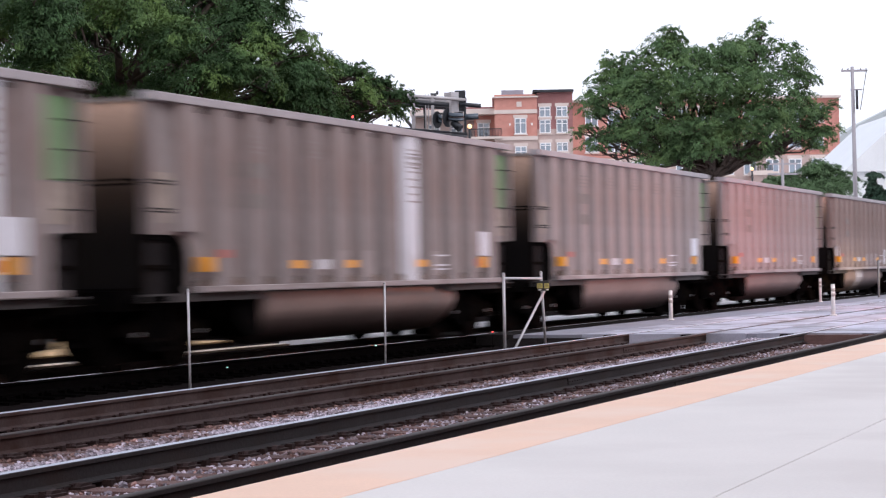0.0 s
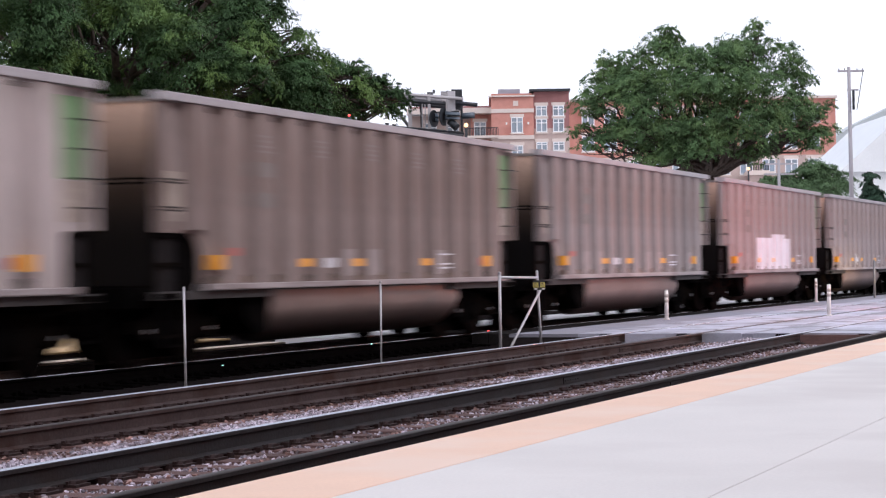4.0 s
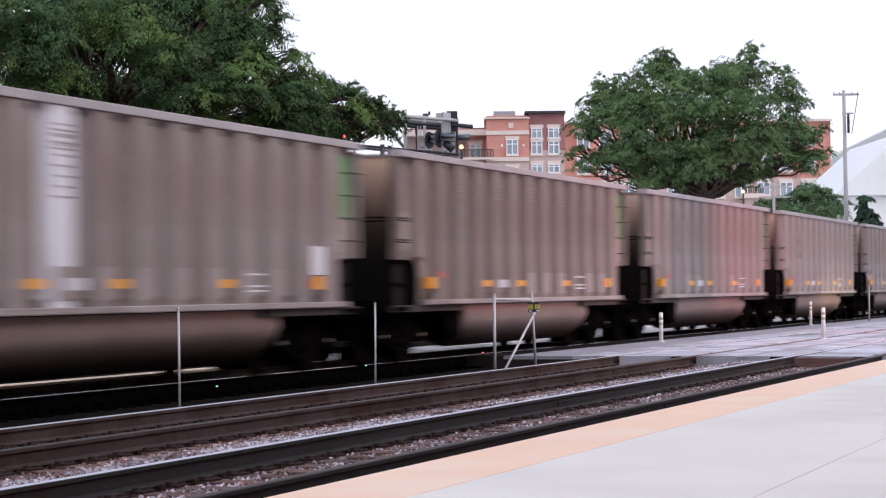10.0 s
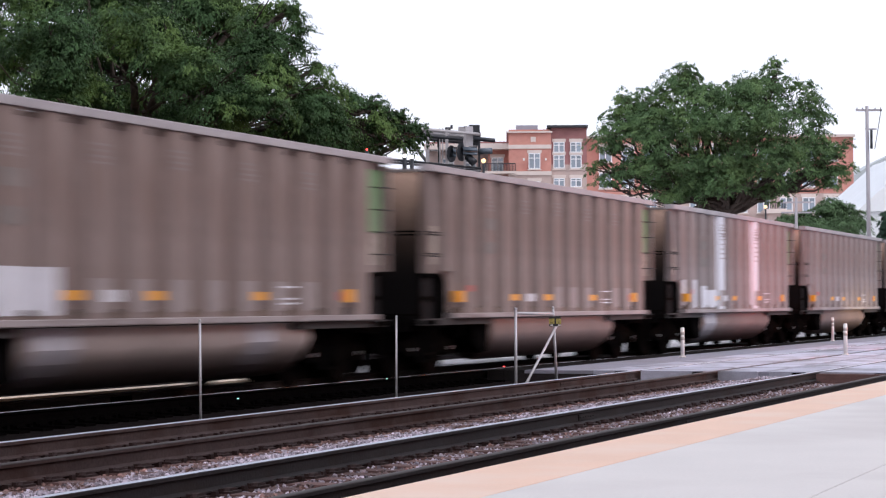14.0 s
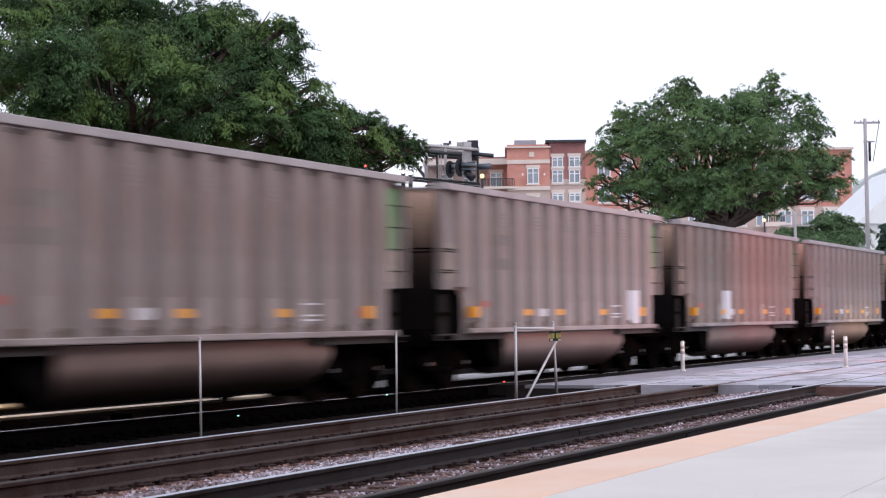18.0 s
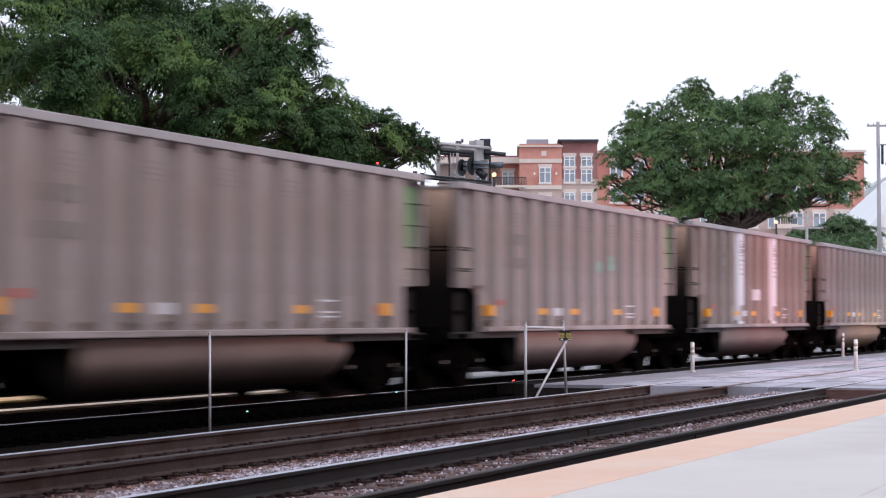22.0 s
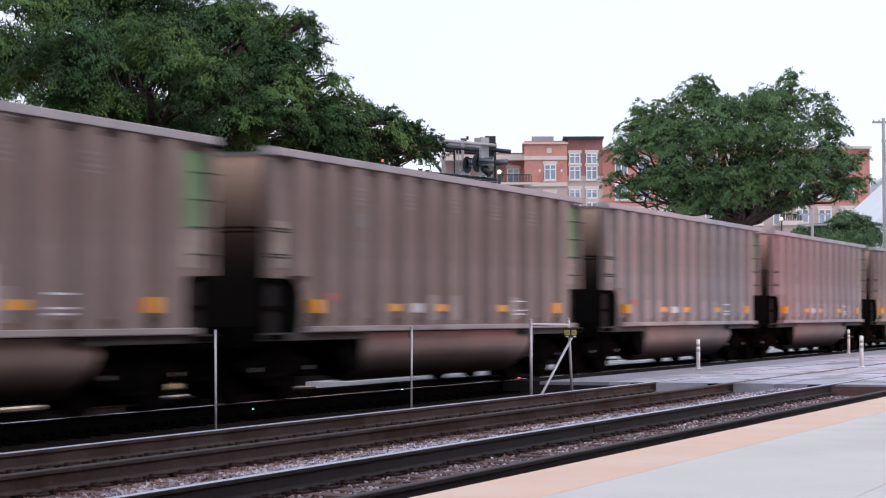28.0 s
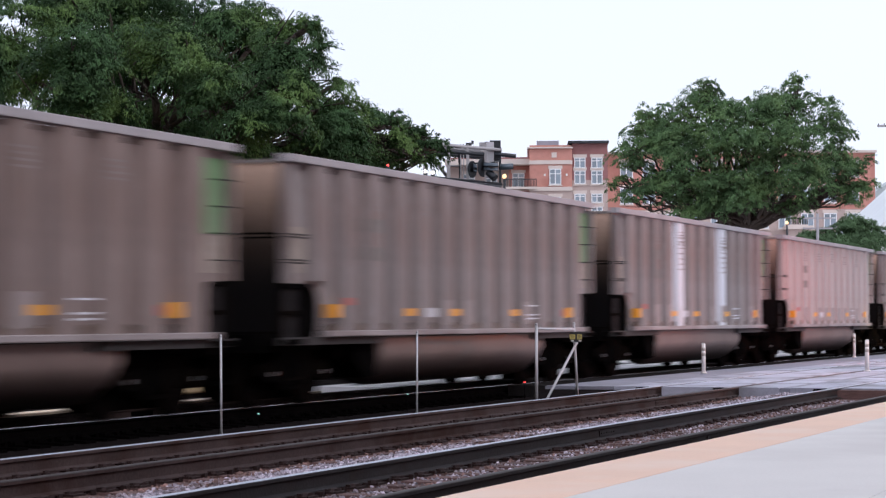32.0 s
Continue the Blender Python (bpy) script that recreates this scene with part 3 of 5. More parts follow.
def stones(name, material, zones, seed, label):
    """Loose ballast stones as one mass."""
    rng = np.random.default_rng(seed)
    base = np.array([(x, y, z) for x in (-1, 1) for y in (-1, 1) for z in (-1, 1)], float) * 0.72
    tri = np.array([(0, 1, 3), (0, 3, 2), (4, 6, 7), (4, 7, 5), (0, 4, 5), (0, 5, 1), (2, 3, 7), (2, 7, 6), (0, 2, 6), (0, 6, 4), (1, 5, 7), (1, 7, 3)])
    V, Fc, off = [], [], 0
    for x0, x1, y0, y1, n in zones:
        u = rng.random(n)
        x = x0 + (x1 - x0) * u ** 1.0
        y = y0 + (y1 - y0) * rng.random(n)
        mid = 1 - np.abs((y - (y0 + y1) / 2) / ((y1 - y0) / 2))
        tie_gap = np.abs(((x - 3.0) % 0.5) - 0.25) < 0.15
        keep = tie_gap | (rng.random(n) < 0.12) | ((y0 > 7.55) & (y < 8.72 + rng.normal(0, 0.06, n)))
        x, y, mid = x[keep], y[keep], mid[keep]
        n = len(x)
        s = rng.uniform(0.008, 0.020, n)
        z = -0.222 + s * 0.5 + rng.uniform(-0.01, 0.02, n) + (0.078 * np.clip((8.85 - y) / 0.4, 0, 1) * np.clip((y - 7.65) / 0.2, 0, 1) if 7.55 < y0 < 8 else 0) + (np.clip((x - 35.2) / 2.68, 0, 1) * 0.03 if 7.55 < y0 < 9 else 0)
        q = rng.normal(size=(n, 4))
        q /= np.linalg.norm(q, axis=1)[:, None]
        w, qx, qy, qz = q.T
        rot = np.stack([1 - 2 * (qy * qy + qz * qz), 2 * (qx * qy - qz * w), 2 * (qx * qz + qy * w), 2 * (qx * qy + qz * w), 1 - 2 * (qx * qx + qz * qz),
                        2 * (qy * qz - qx * w), 2 * (qx * qz - qy * w), 2 * (qy * qz + qx * w), 1 - 2 * (qx * qx + qy * qy)], 1).reshape(n, 3, 3)
        p = base[None] * rng.uniform(0.65, 1.25, (n, 1, 3)) + rng.normal(0, 0.16, (n, 8, 3))
        p = np.einsum("nij,nkj->nki", rot, p) * s[:, None, None]
        p += np.stack([x, y, z], 1)[:, None]
        V.append(p.reshape(-1, 3))
        Fc.append((tri[None] + 8 * np.arange(n)[:, None, None] + off).reshape(-1, 3))
        off += 8 * n
    me = bpy.data.meshes.new(name)
    me.from_pydata(np.concatenate(V).tolist(), [], np.concatenate(Fc).tolist())
    me.materials.append(material)
    n, l = material.node_tree.nodes, material.node_tree.links
    geo = n.new("ShaderNodeNewGeometry")
    mr = n.new("ShaderNodeMapRange")
    mr.inputs["To Min"].default_value, mr.inputs["To Max"].default_value = 0.3, 1.6
    l.new(geo.outputs["Random Per Island"], mr.inputs["Value"])
    hs = n.new("ShaderNodeHueSaturation")
    b = n["Principled BSDF"]
    src = b.inputs["Base Color"].links[0].from_socket
    l.new(src, hs.inputs["Color"])
    l.new(mr.outputs["Result"], hs.inputs["Value"])
    l.new(hs.outputs["Color"], b.inputs["Base Color"])
    ob = part(name, me, None)
    tagged(ob, label, "ballast", kind="stuff")


def crossing():
    """Level crossing of concrete panels with open flangeways along the rails."""
    t = thing("level_crossing", "pale grey concrete panel road crossing flush with the rails", "road crossing", "", "structure")
    strips = [(4.95, 5.93, "asphalt")]
    for i, (a, b) in enumerate(RAILS):
        # panels at the far track get a near-black surface
        strips.append((a + 0.17, b - 0.13, "panel" if i < 2 else "soot_panel"))
        nxt = RAILS[i + 1][0] - 0.11 if i < 2 else 17.29
        if i < 2:
            strips.append((b + 0.11, b + 0.80, "panel"))
            strips.append((b + 0.805, nxt - 0.755, "asphalt"))
            strips.append((nxt - 0.75, nxt, "panel" if i < 1 else "soot_panel"))
        else:
            strips.append((b + 0.15, nxt, "palepave"))
    for y0, y1, kind in strips:
        length = 2.44 if "panel" in kind else 58.1 if y0 < 15.5 else 59.8
        x = CROSS0 + (0 if "panel" in kind else 0.02) if y0 < 14 else 36.2
        while x < CROSS1 - 1:
            h = 0.0 if "panel" in kind else -0.008
            prev = (0.0 if kind in ("asphalt", "palepave") else random.uniform(-0.004, 0.004))
            bm = bmesh.new()
            prism(bm, rounded([(y0, -0.3), (y1, -0.3), (y1, h + prev), (y0, h + prev)], 0.02, 2, (2, 3)), x, min(x + length - 0.012, CROSS1 + 3))
            part("crossing_panel" if "panel" in kind else "road_surface", bm, M[{"soot_panel": "rubber"}.get(kind, kind)], t)
            x += length
    part("end_timber", bm_box(CROSS0 - 0.26, CROSS0 - 0.005, RAILS[0][0] + 0.12, RAILS[0][1] - 0.12, -0.3, -0.03), M["tie"], t, "weathered brown timber at the panel end")
    for a, b in RAILS[:2]:
        for y in (a, b):
            bm = bmesh.new()
            prism(bm, [(CROSS0 - 0.62, -0.20), (CROSS0 - 0.02, -0.20), (CROSS0 - 0.02, -0.015)], y + 0.08, y + 0.36, "y")
            part("panel_deflector", bm, M["black"], t, "black steel ramp at the panel edge")


def platform():
    t = thing("platform", "pale concrete station platform with a salmon pink edge strip", "platform", "", "structure")
    x0, x1 = -14.0, 37.0
    part("platform_base", bm_box(x0, x1, -7, 4.70, -0.42, 0.10), M["fascia"], t, "dark platform face above the ballast")
    for a, b in ((-7, -2.596), (-2.5925, 2.2985), (2.302, 4.012)):
        bm = bmesh.new()
        prism(bm, rounded([(a, 0.08), (b, 0.08), (b, 0.2), (a, 0.2)], 0.006, 2, (2, 3)), x0, x1)
        part("platform_slab", bm, M["concrete"], t)
    for y in (-2.596, 2.2985):
        part("joint_filler", bm_box(x0, x1, y + 0.0002, y + 0.0033, 0.10, 0.1975), M["band"], t)
    bm = bmesh.new()
    prism(bm, rounded([(4.018, 0.08), (4.735, 0.08), (4.735, 0.2), (4.018, 0.2)], 0.012, 2, (2, 3)), x0, x1)
    part("edge_strip", bm, M["tactile"], t, "salmon pink warning strip along the platform edge")


# ---- the coal train ----
CAR_PITCH, CAR_SPEED, CAR_START = 15.884, 19.764, 39.65
BODY, TOP, SILL, HALF = 14.2, 3.66, 1.06, 1.6
TRACK_Y = 14.75
WHEEL_R = 0.483
NOTCH = 1.28
RIB_X = [1.06 + i for i in range(13)]


def side_outline():
    """The side sheet: notched at both lower corners over the trucks."""
    pts = [(0.0, 1.80), (NOTCH, 1.80), (NOTCH, SILL), (BODY - 0.60, SILL), (BODY - 0.60, 1.78), (BODY, 1.80), (BODY, TOP - 0.02), (BODY - 0.9, TOP - 0.02), (BODY - 0.9, TOP - 0.195), (0.76, TOP - 0.195), (0.76, TOP - 0.02), (0.0, TOP - 0.02)]
    head = rounded(pts, 0.46, 7, (1,))
    return rounded(head, 0.10, 3, (11,))


def belly(a):
    """Half width of a tub at an angle round its section."""
    return math.copysign(abs(math.cos(a)) ** 1.4, math.cos(a))


def rib_mesh(material, low=SILL + 0.01):
    bm = bmesh.new()
    prism(bm, [(-0.33, -1.46), (-0.245, -HALF), (0.245, -HALF), (0.33, -1.46)], low, TOP - 0.12, "z")
    return mesh_of("rib", bm, material)


def wheelset_mesh():
    bm = bmesh.new()
    tube(bm, (0, -0.95, 0), (0, 0.95, 0), 0.08, 8)
    for s in (-1, 1):
        tube(bm, (0, s * 0.70, 0), (0, s * 0.73, 0), WHEEL_R + 0.025, 24)
        tube(bm, (0, s * 0.73, 0), (0, s * 0.83, 0), WHEEL_R, 24)
        tube(bm, (0, s * 0.83, 0), (0, s * 0.86, 0), 0.12, 12)
        for k in range(8):
            a = k * math.pi / 4
            box(bm, 0.26 * math.cos(a) - 0.03, 0.26 * math.cos(a) + 0.03, s * 0.83 - 0.006, s * 0.83 + 0.012, 0.26 * math.sin(a) - 0.03, 0.26 * math.sin(a) + 0.03)
    return mesh_of("wheelset", bm, M["wheel"])


def side_frame_mesh(y):
    bm = bmesh.new()
    upper = [(-1.15, 0.46), (-1.15, 0.62), (-0.72, 0.70), (-0.42, 0.86), (0.42, 0.86), (0.72, 0.70), (1.15, 0.62), (1.15, 0.46), (0.70, 0.52), (0.40, 0.24), (-0.40, 0.24), (-0.70, 0.52)]
    prism(bm, upper, y - 0.09, y + 0.09, "y")
    for s in (-1, 1):
        tube(bm, (s * 0.89, y - 0.16, 0.483), (s * 0.89, y + 0.16, 0.483), 0.13, 12)
    for k in (-0.14, 0.0, 0.14):
        tube(bm, (k, y - 0.10, 0.30), (k, y - 0.10, 0.62), 0.05, 8)
    for s in (-1, 1):
        tube(bm, (s * 0.89, y - 0.19, 0.483), (s * 0.89, y - 0.16, 0.483), 0.032, 10, mi=1)
    return mesh_of("side_frame", bm, M["black"], M["steelgrey"])


def car_template(body, tub_mat, wheel_me, frames_me, rib_me, short_me):
    """One coal gondola, its left end at x = 0, its middle on y = 0 and the rails at z = 0."""
    bm = bmesh.new()
    tube(bm, (-0.21, -0.18, 0), (0.21, -0.18, 0), 0.009, 6)
    for xx in (-0.21, 0.21):
        tube(bm, (xx, 0, 0), (xx, -0.18, 0), 0.012, 6)
    iron_me = mesh_of("grab_iron", bm, M["dusty"])
    irons = ((2.09, 2.13, 2.46, 2.50), (2.07, 2.43, 2.79, 3.15))
    car = thing("coal_gondola", "tan weathered ribbed coal gondola car rolling on the far track", "freight car", "cars of the coal train")
    for s in (-1, 1):
        bm = bmesh.new()
        prism(bm, side_outline(), s * 1.455 - 0.012, s * 1.455 + 0.012, "y")
        part("side_sheet", bm, body, car)
        # dark strip added for the shade in the slots below the chord
        part("inner_angle", bm_box(0.1, BODY - 0.1, s * 1.41 - 0.012, s * 1.41 + 0.012, TOP - 0.32, TOP - 0.12), M["soot"], car, "near-black strip behind the chord slots, standing in for shade")
        bm = bmesh.new()
        prism(bm, rounded([(s * 1.40, TOP - 0.115), (s * 1.63, TOP - 0.115), (s * 1.63, TOP), (s * 1.40, TOP)], 0.012, 2), -0.02, BODY + 0.02)
        part("top_chord", bm, M["chord"], car, "grey steel top chord")
        bm = bmesh.new()
        prism(bm, [(s * 1.42, SILL - 0.045), (s * 1.612, SILL - 0.045), (s * 1.622, SILL - 0.03), (s * 1.622, SILL + 0.035), (s * 1.612, SILL + 0.045), (s * 1.42, SILL + 0.045)], NOTCH - 0.06, BODY - 0.50)
        part("side_sill", bm, M["sill"], car, "pale worn side sill")
        bm = bmesh.new()
        for x in RIB_X[1:] if s < 0 else ():
            prism(bm, [(x - 0.66, SILL + 0.046), (x - 0.34, SILL + 0.046), (x - 0.36, SILL + 0.13), (x - 0.5, SILL + 0.16), (x - 0.63, SILL + 0.12)], s * 1.47, s * 1.56, "y")
        if s < 0:
            tagged(part("coal_spill", bm, M["half"], car, "coal spill caught in the pockets above the sill"), kind="stuff")
        for i, x in enumerate(RIB_X):
            part("rib", short_me if i == 0 else rib_me, None, car, at=pose(x, 0, 0, 0, 0, 0 if s < 0 else 180))
        for e in (0, 1):
            xe = 0.0 if e == 0 else BODY
            d = 1 if e == 0 else -1
            bm = bmesh.new()
            box(bm, min(xe, xe + d * 0.09), max(xe, xe + d * 0.09), s * 1.42, s * 1.60, 1.80, TOP - 0.16)
            part("corner_post", bm, body, car)
            # grab irons by the corner
            for z in irons[e] if s < 0 else ():
                part("grab_iron", iron_me, None, car, "dark steel grab iron", pose(xe + d * 0.22, s * 1.46, z))
            deep = NOTCH + 0.06 if e == 0 else 0.66
            q = lambda u, v: sorted((xe + d * u, xe + d * v))
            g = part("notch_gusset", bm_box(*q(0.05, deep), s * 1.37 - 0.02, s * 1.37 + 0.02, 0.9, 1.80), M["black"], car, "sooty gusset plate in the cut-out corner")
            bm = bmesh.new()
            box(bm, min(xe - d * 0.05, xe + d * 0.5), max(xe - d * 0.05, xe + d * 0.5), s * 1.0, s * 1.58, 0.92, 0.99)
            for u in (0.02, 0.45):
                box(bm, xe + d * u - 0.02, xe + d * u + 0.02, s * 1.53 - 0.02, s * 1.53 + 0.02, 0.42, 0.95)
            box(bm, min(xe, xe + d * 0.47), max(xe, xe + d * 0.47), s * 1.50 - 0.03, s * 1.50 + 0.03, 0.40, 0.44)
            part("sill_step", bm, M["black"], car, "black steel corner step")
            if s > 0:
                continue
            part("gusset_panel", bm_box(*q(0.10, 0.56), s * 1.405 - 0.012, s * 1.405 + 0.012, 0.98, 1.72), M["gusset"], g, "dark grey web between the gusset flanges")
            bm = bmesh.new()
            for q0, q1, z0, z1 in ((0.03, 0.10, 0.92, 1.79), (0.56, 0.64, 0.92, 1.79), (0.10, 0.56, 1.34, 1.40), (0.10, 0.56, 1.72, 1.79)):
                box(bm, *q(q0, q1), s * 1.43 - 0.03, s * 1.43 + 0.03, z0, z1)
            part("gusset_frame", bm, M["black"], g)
            part("end_sill_side", bm_box(*q(-0.1, 3.4), s * 1.49 - 0.03, s * 1.49 + 0.03, 0.90, 1.015), M["dusty"], car, "dusty grey side of the end sill")
    for e in (0, 1):
        xe, d = (0.0, 1) if e == 0 else (BODY, -1)
        # end sheet, tan above; coal dust and the gap's shade coloured in below
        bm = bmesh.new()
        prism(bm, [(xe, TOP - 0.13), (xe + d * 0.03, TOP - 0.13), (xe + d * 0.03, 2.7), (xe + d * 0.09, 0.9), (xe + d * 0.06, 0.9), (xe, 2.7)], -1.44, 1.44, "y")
        part("end_sheet", bm, M["dusted"], car, "tan end sheet, coal dust and shade darkening its colour below")
        bm = bmesh.new()
        box(bm, min(xe - d * 0.03, xe + d * 0.05), max(xe - d * 0.03, xe + d * 0.05), -1.41, 1.41, TOP - 0.13, TOP - 0.075)
        part("end_chord", bm, M["stencil"], car)
        bm = bmesh.new()
        box(bm, min(xe - d * 0.25, xe + d * 1.0), max(xe - d * 0.25, xe + d * 1.0), -1.25, 1.25, 0.80, 1.06)
        part("end_sill", bm, M["black"], car, "sooty black end sill")
        bm = bmesh.new()
        box(bm, min(xe - d * 0.84, xe), max(xe - d * 0.84, xe), -0.12, 0.12, 0.72, 0.98)
        box(bm, min(xe - d * 0.84, xe - d * 0.5), max(xe - d * 0.84, xe - d * 0.5), -0.2, 0.2, 0.68, 1.02)
        tube(bm, (xe - d * 0.1, 0.35, 0.7), (xe - d * 0.8, 0.3, 0.45), 0.03, 6)
        part("coupler", bm, M["black"], car, "dark cast steel coupler")
    bm = bmesh.new()
    for z in (2.45, 2.51):
        tube(bm, (-0.12, -1.44, z), (-0.12, 1.0, z), 0.014, 6)
    for y in (-1.40, 0.0, 0.96):
        box(bm, -0.13, 0.02, y - 0.012, y + 0.012, 2.44, 2.52)
    part("crossover_rail", bm, M["black"], car, "dark handrail across the end of the car")
    # brake wheel on the right end
    bm = bmesh.new()
    for k in range(16):
        a, b = k * math.pi / 8, (k + 1) * math.pi / 8
        tube(bm, (BODY + 0.14, -0.7 + 0.28 * math.cos(a), 2.2 + 0.28 * math.sin(a)), (BODY + 0.14, -0.7 + 0.28 * math.cos(b), 2.2 + 0.28 * math.sin(b)), 0.015, 5)
    tube(bm, (BODY, -0.7, 2.2), (BODY + 0.14, -0.7, 2.2), 0.03, 6)
    for k in range(3):
        tube(bm, (BODY + 0.14, -0.7, 2.2), (BODY + 0.14, -0.7 + 0.28 * math.cos(k * 2.09), 2.2 + 0.28 * math.sin(k * 2.09)), 0.012, 5)
    part("brake_wheel", bm, M["black"], car)
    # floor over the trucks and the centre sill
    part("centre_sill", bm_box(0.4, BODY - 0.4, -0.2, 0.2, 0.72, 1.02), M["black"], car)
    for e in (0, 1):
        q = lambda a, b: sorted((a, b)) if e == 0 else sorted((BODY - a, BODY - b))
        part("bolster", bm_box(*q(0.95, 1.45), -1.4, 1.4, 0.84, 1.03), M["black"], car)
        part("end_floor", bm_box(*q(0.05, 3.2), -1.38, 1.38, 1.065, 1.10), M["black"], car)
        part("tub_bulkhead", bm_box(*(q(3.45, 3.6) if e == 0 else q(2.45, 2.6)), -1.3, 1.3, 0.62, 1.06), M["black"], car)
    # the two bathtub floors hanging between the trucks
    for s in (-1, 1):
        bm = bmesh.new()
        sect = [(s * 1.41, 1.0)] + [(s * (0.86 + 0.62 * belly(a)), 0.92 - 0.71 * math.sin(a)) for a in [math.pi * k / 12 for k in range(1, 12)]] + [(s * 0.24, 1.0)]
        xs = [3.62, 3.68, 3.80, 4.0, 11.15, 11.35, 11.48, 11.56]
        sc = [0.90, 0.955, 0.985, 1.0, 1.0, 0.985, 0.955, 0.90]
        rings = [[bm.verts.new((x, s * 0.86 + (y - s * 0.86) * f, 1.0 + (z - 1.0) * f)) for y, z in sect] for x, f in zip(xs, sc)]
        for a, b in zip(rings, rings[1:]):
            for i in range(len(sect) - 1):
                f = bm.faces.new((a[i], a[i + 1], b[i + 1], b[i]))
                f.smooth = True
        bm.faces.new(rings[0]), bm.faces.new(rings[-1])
        # band above the tub, coloured black as the sill's shadow
        part("tub_flange", bm_box(3.62, 11.56, s * 0.3 if s > 0 else -1.36, 1.36 if s > 0 else -0.3, 0.985, SILL), M["soot"], car, "near-black band over the tub for the sill's shadow")
        part("tub", bm, tub_mat, car, "rounded tub floor, darker towards its belly")
    # slope plate in shadow; the shade is given by its black colour
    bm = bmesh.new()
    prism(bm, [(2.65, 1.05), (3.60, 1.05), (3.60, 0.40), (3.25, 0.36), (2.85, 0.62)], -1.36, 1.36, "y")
    part("slope_sheet", bm, M["black"], car, "sloped sheet before the tub, its shade coloured black")
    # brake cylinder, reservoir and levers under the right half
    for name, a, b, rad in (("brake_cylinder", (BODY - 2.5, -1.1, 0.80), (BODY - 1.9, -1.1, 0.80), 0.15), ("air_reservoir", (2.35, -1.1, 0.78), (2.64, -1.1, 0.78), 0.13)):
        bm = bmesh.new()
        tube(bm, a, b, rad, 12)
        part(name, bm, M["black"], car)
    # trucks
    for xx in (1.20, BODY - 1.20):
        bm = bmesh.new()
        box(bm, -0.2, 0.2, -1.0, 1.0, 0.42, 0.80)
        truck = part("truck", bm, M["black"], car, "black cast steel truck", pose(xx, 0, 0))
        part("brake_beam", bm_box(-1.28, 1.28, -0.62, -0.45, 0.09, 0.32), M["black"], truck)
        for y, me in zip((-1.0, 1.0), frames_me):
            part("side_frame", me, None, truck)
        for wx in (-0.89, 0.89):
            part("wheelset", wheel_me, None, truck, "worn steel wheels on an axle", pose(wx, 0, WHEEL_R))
    # markings on the near side, a few millimetres proud
    def patch(name, x0, x1, z0, z1, m, y=-1.604, label="", holder=car):
        return part(name, bm_box(x0, x1, y - 0.003, y + 0.003, z0, z1), m, holder, label)
    patch("pale_panel", BODY - 0.80, BODY - 0.10, 1.90, 2.40, M["peach"], -1.471, "pale tan repainted panel by the corner")
    patch("pale_panel", 0.10, 0.70, 1.95, 2.62, M["peach"], -1.471, "pale tan repainted panel by the corner")
    patch("green_panel", BODY - 0.84, BODY - 0.10, 2.42, TOP - 0.22, M["green"], -1.471, "faded green painted panel")
    part("reflector", bm_box(1.42, 1.70, -1.603, -1.46, 1.30, 1.50), M["yellow"], car, "yellow reflector")
    part("reflector", bm_box(12.41, 12.72, -1.603, -1.46, 1.30, 1.50), M["yellow"], car, "yellow reflector")
    for x in (4.22, 6.21, 9.21):
        patch("reflector", x, x + 0.42, 1.33, 1.45, M["yellow"], label="yellow reflector")
    patch("data_panel", 5.12, 5.56, 1.31, 1.46, M["white"], label="small white data stencil")
    for z in (1.27, 1.34, 1.51):
        patch("data_line", 10.08, 10.62, z, z + 0.026, M["white"], label="thin white stencil line")
    for z0, z1 in ((2.63, 2.84), (2.19, 2.40)):
        for x0, x1, y in ((2.50, 2.725, -1.470), (2.83, 3.29, -1.605), (3.395, 3.50, -1.470)):
            patch("stencil_bar", x0, x1, z0, z1, M["stencil"], y, "faded dark stencilled marking")
    patch("red_mark", 1.83, 2.2, 1.49, 1.60, M["fadedred"], -1.604, "small faded red mark")
    patch("red_mark", 12.10, 12.29, 1.33, 1.46, M["fadedred"], label="small faded red mark")
    for xx, zz in ((3.06, 2.98), (5.06, 3.0), (7.06, 3.04), (9.06, 3.0), (11.06, 2.98)):
        bm = bmesh.new()
        for q in range(4):
            w = (0.17, 0.19, 0.14, 0.18)[q]
            box(bm, xx - w, xx + w, -1.606, -1.601, zz + q * 0.075, zz + q * 0.075 + 0.028)
        tagged(part("stencil_block", bm, M["faint"], car, "small faded stencilled lines"), kind="stuff")
    return car


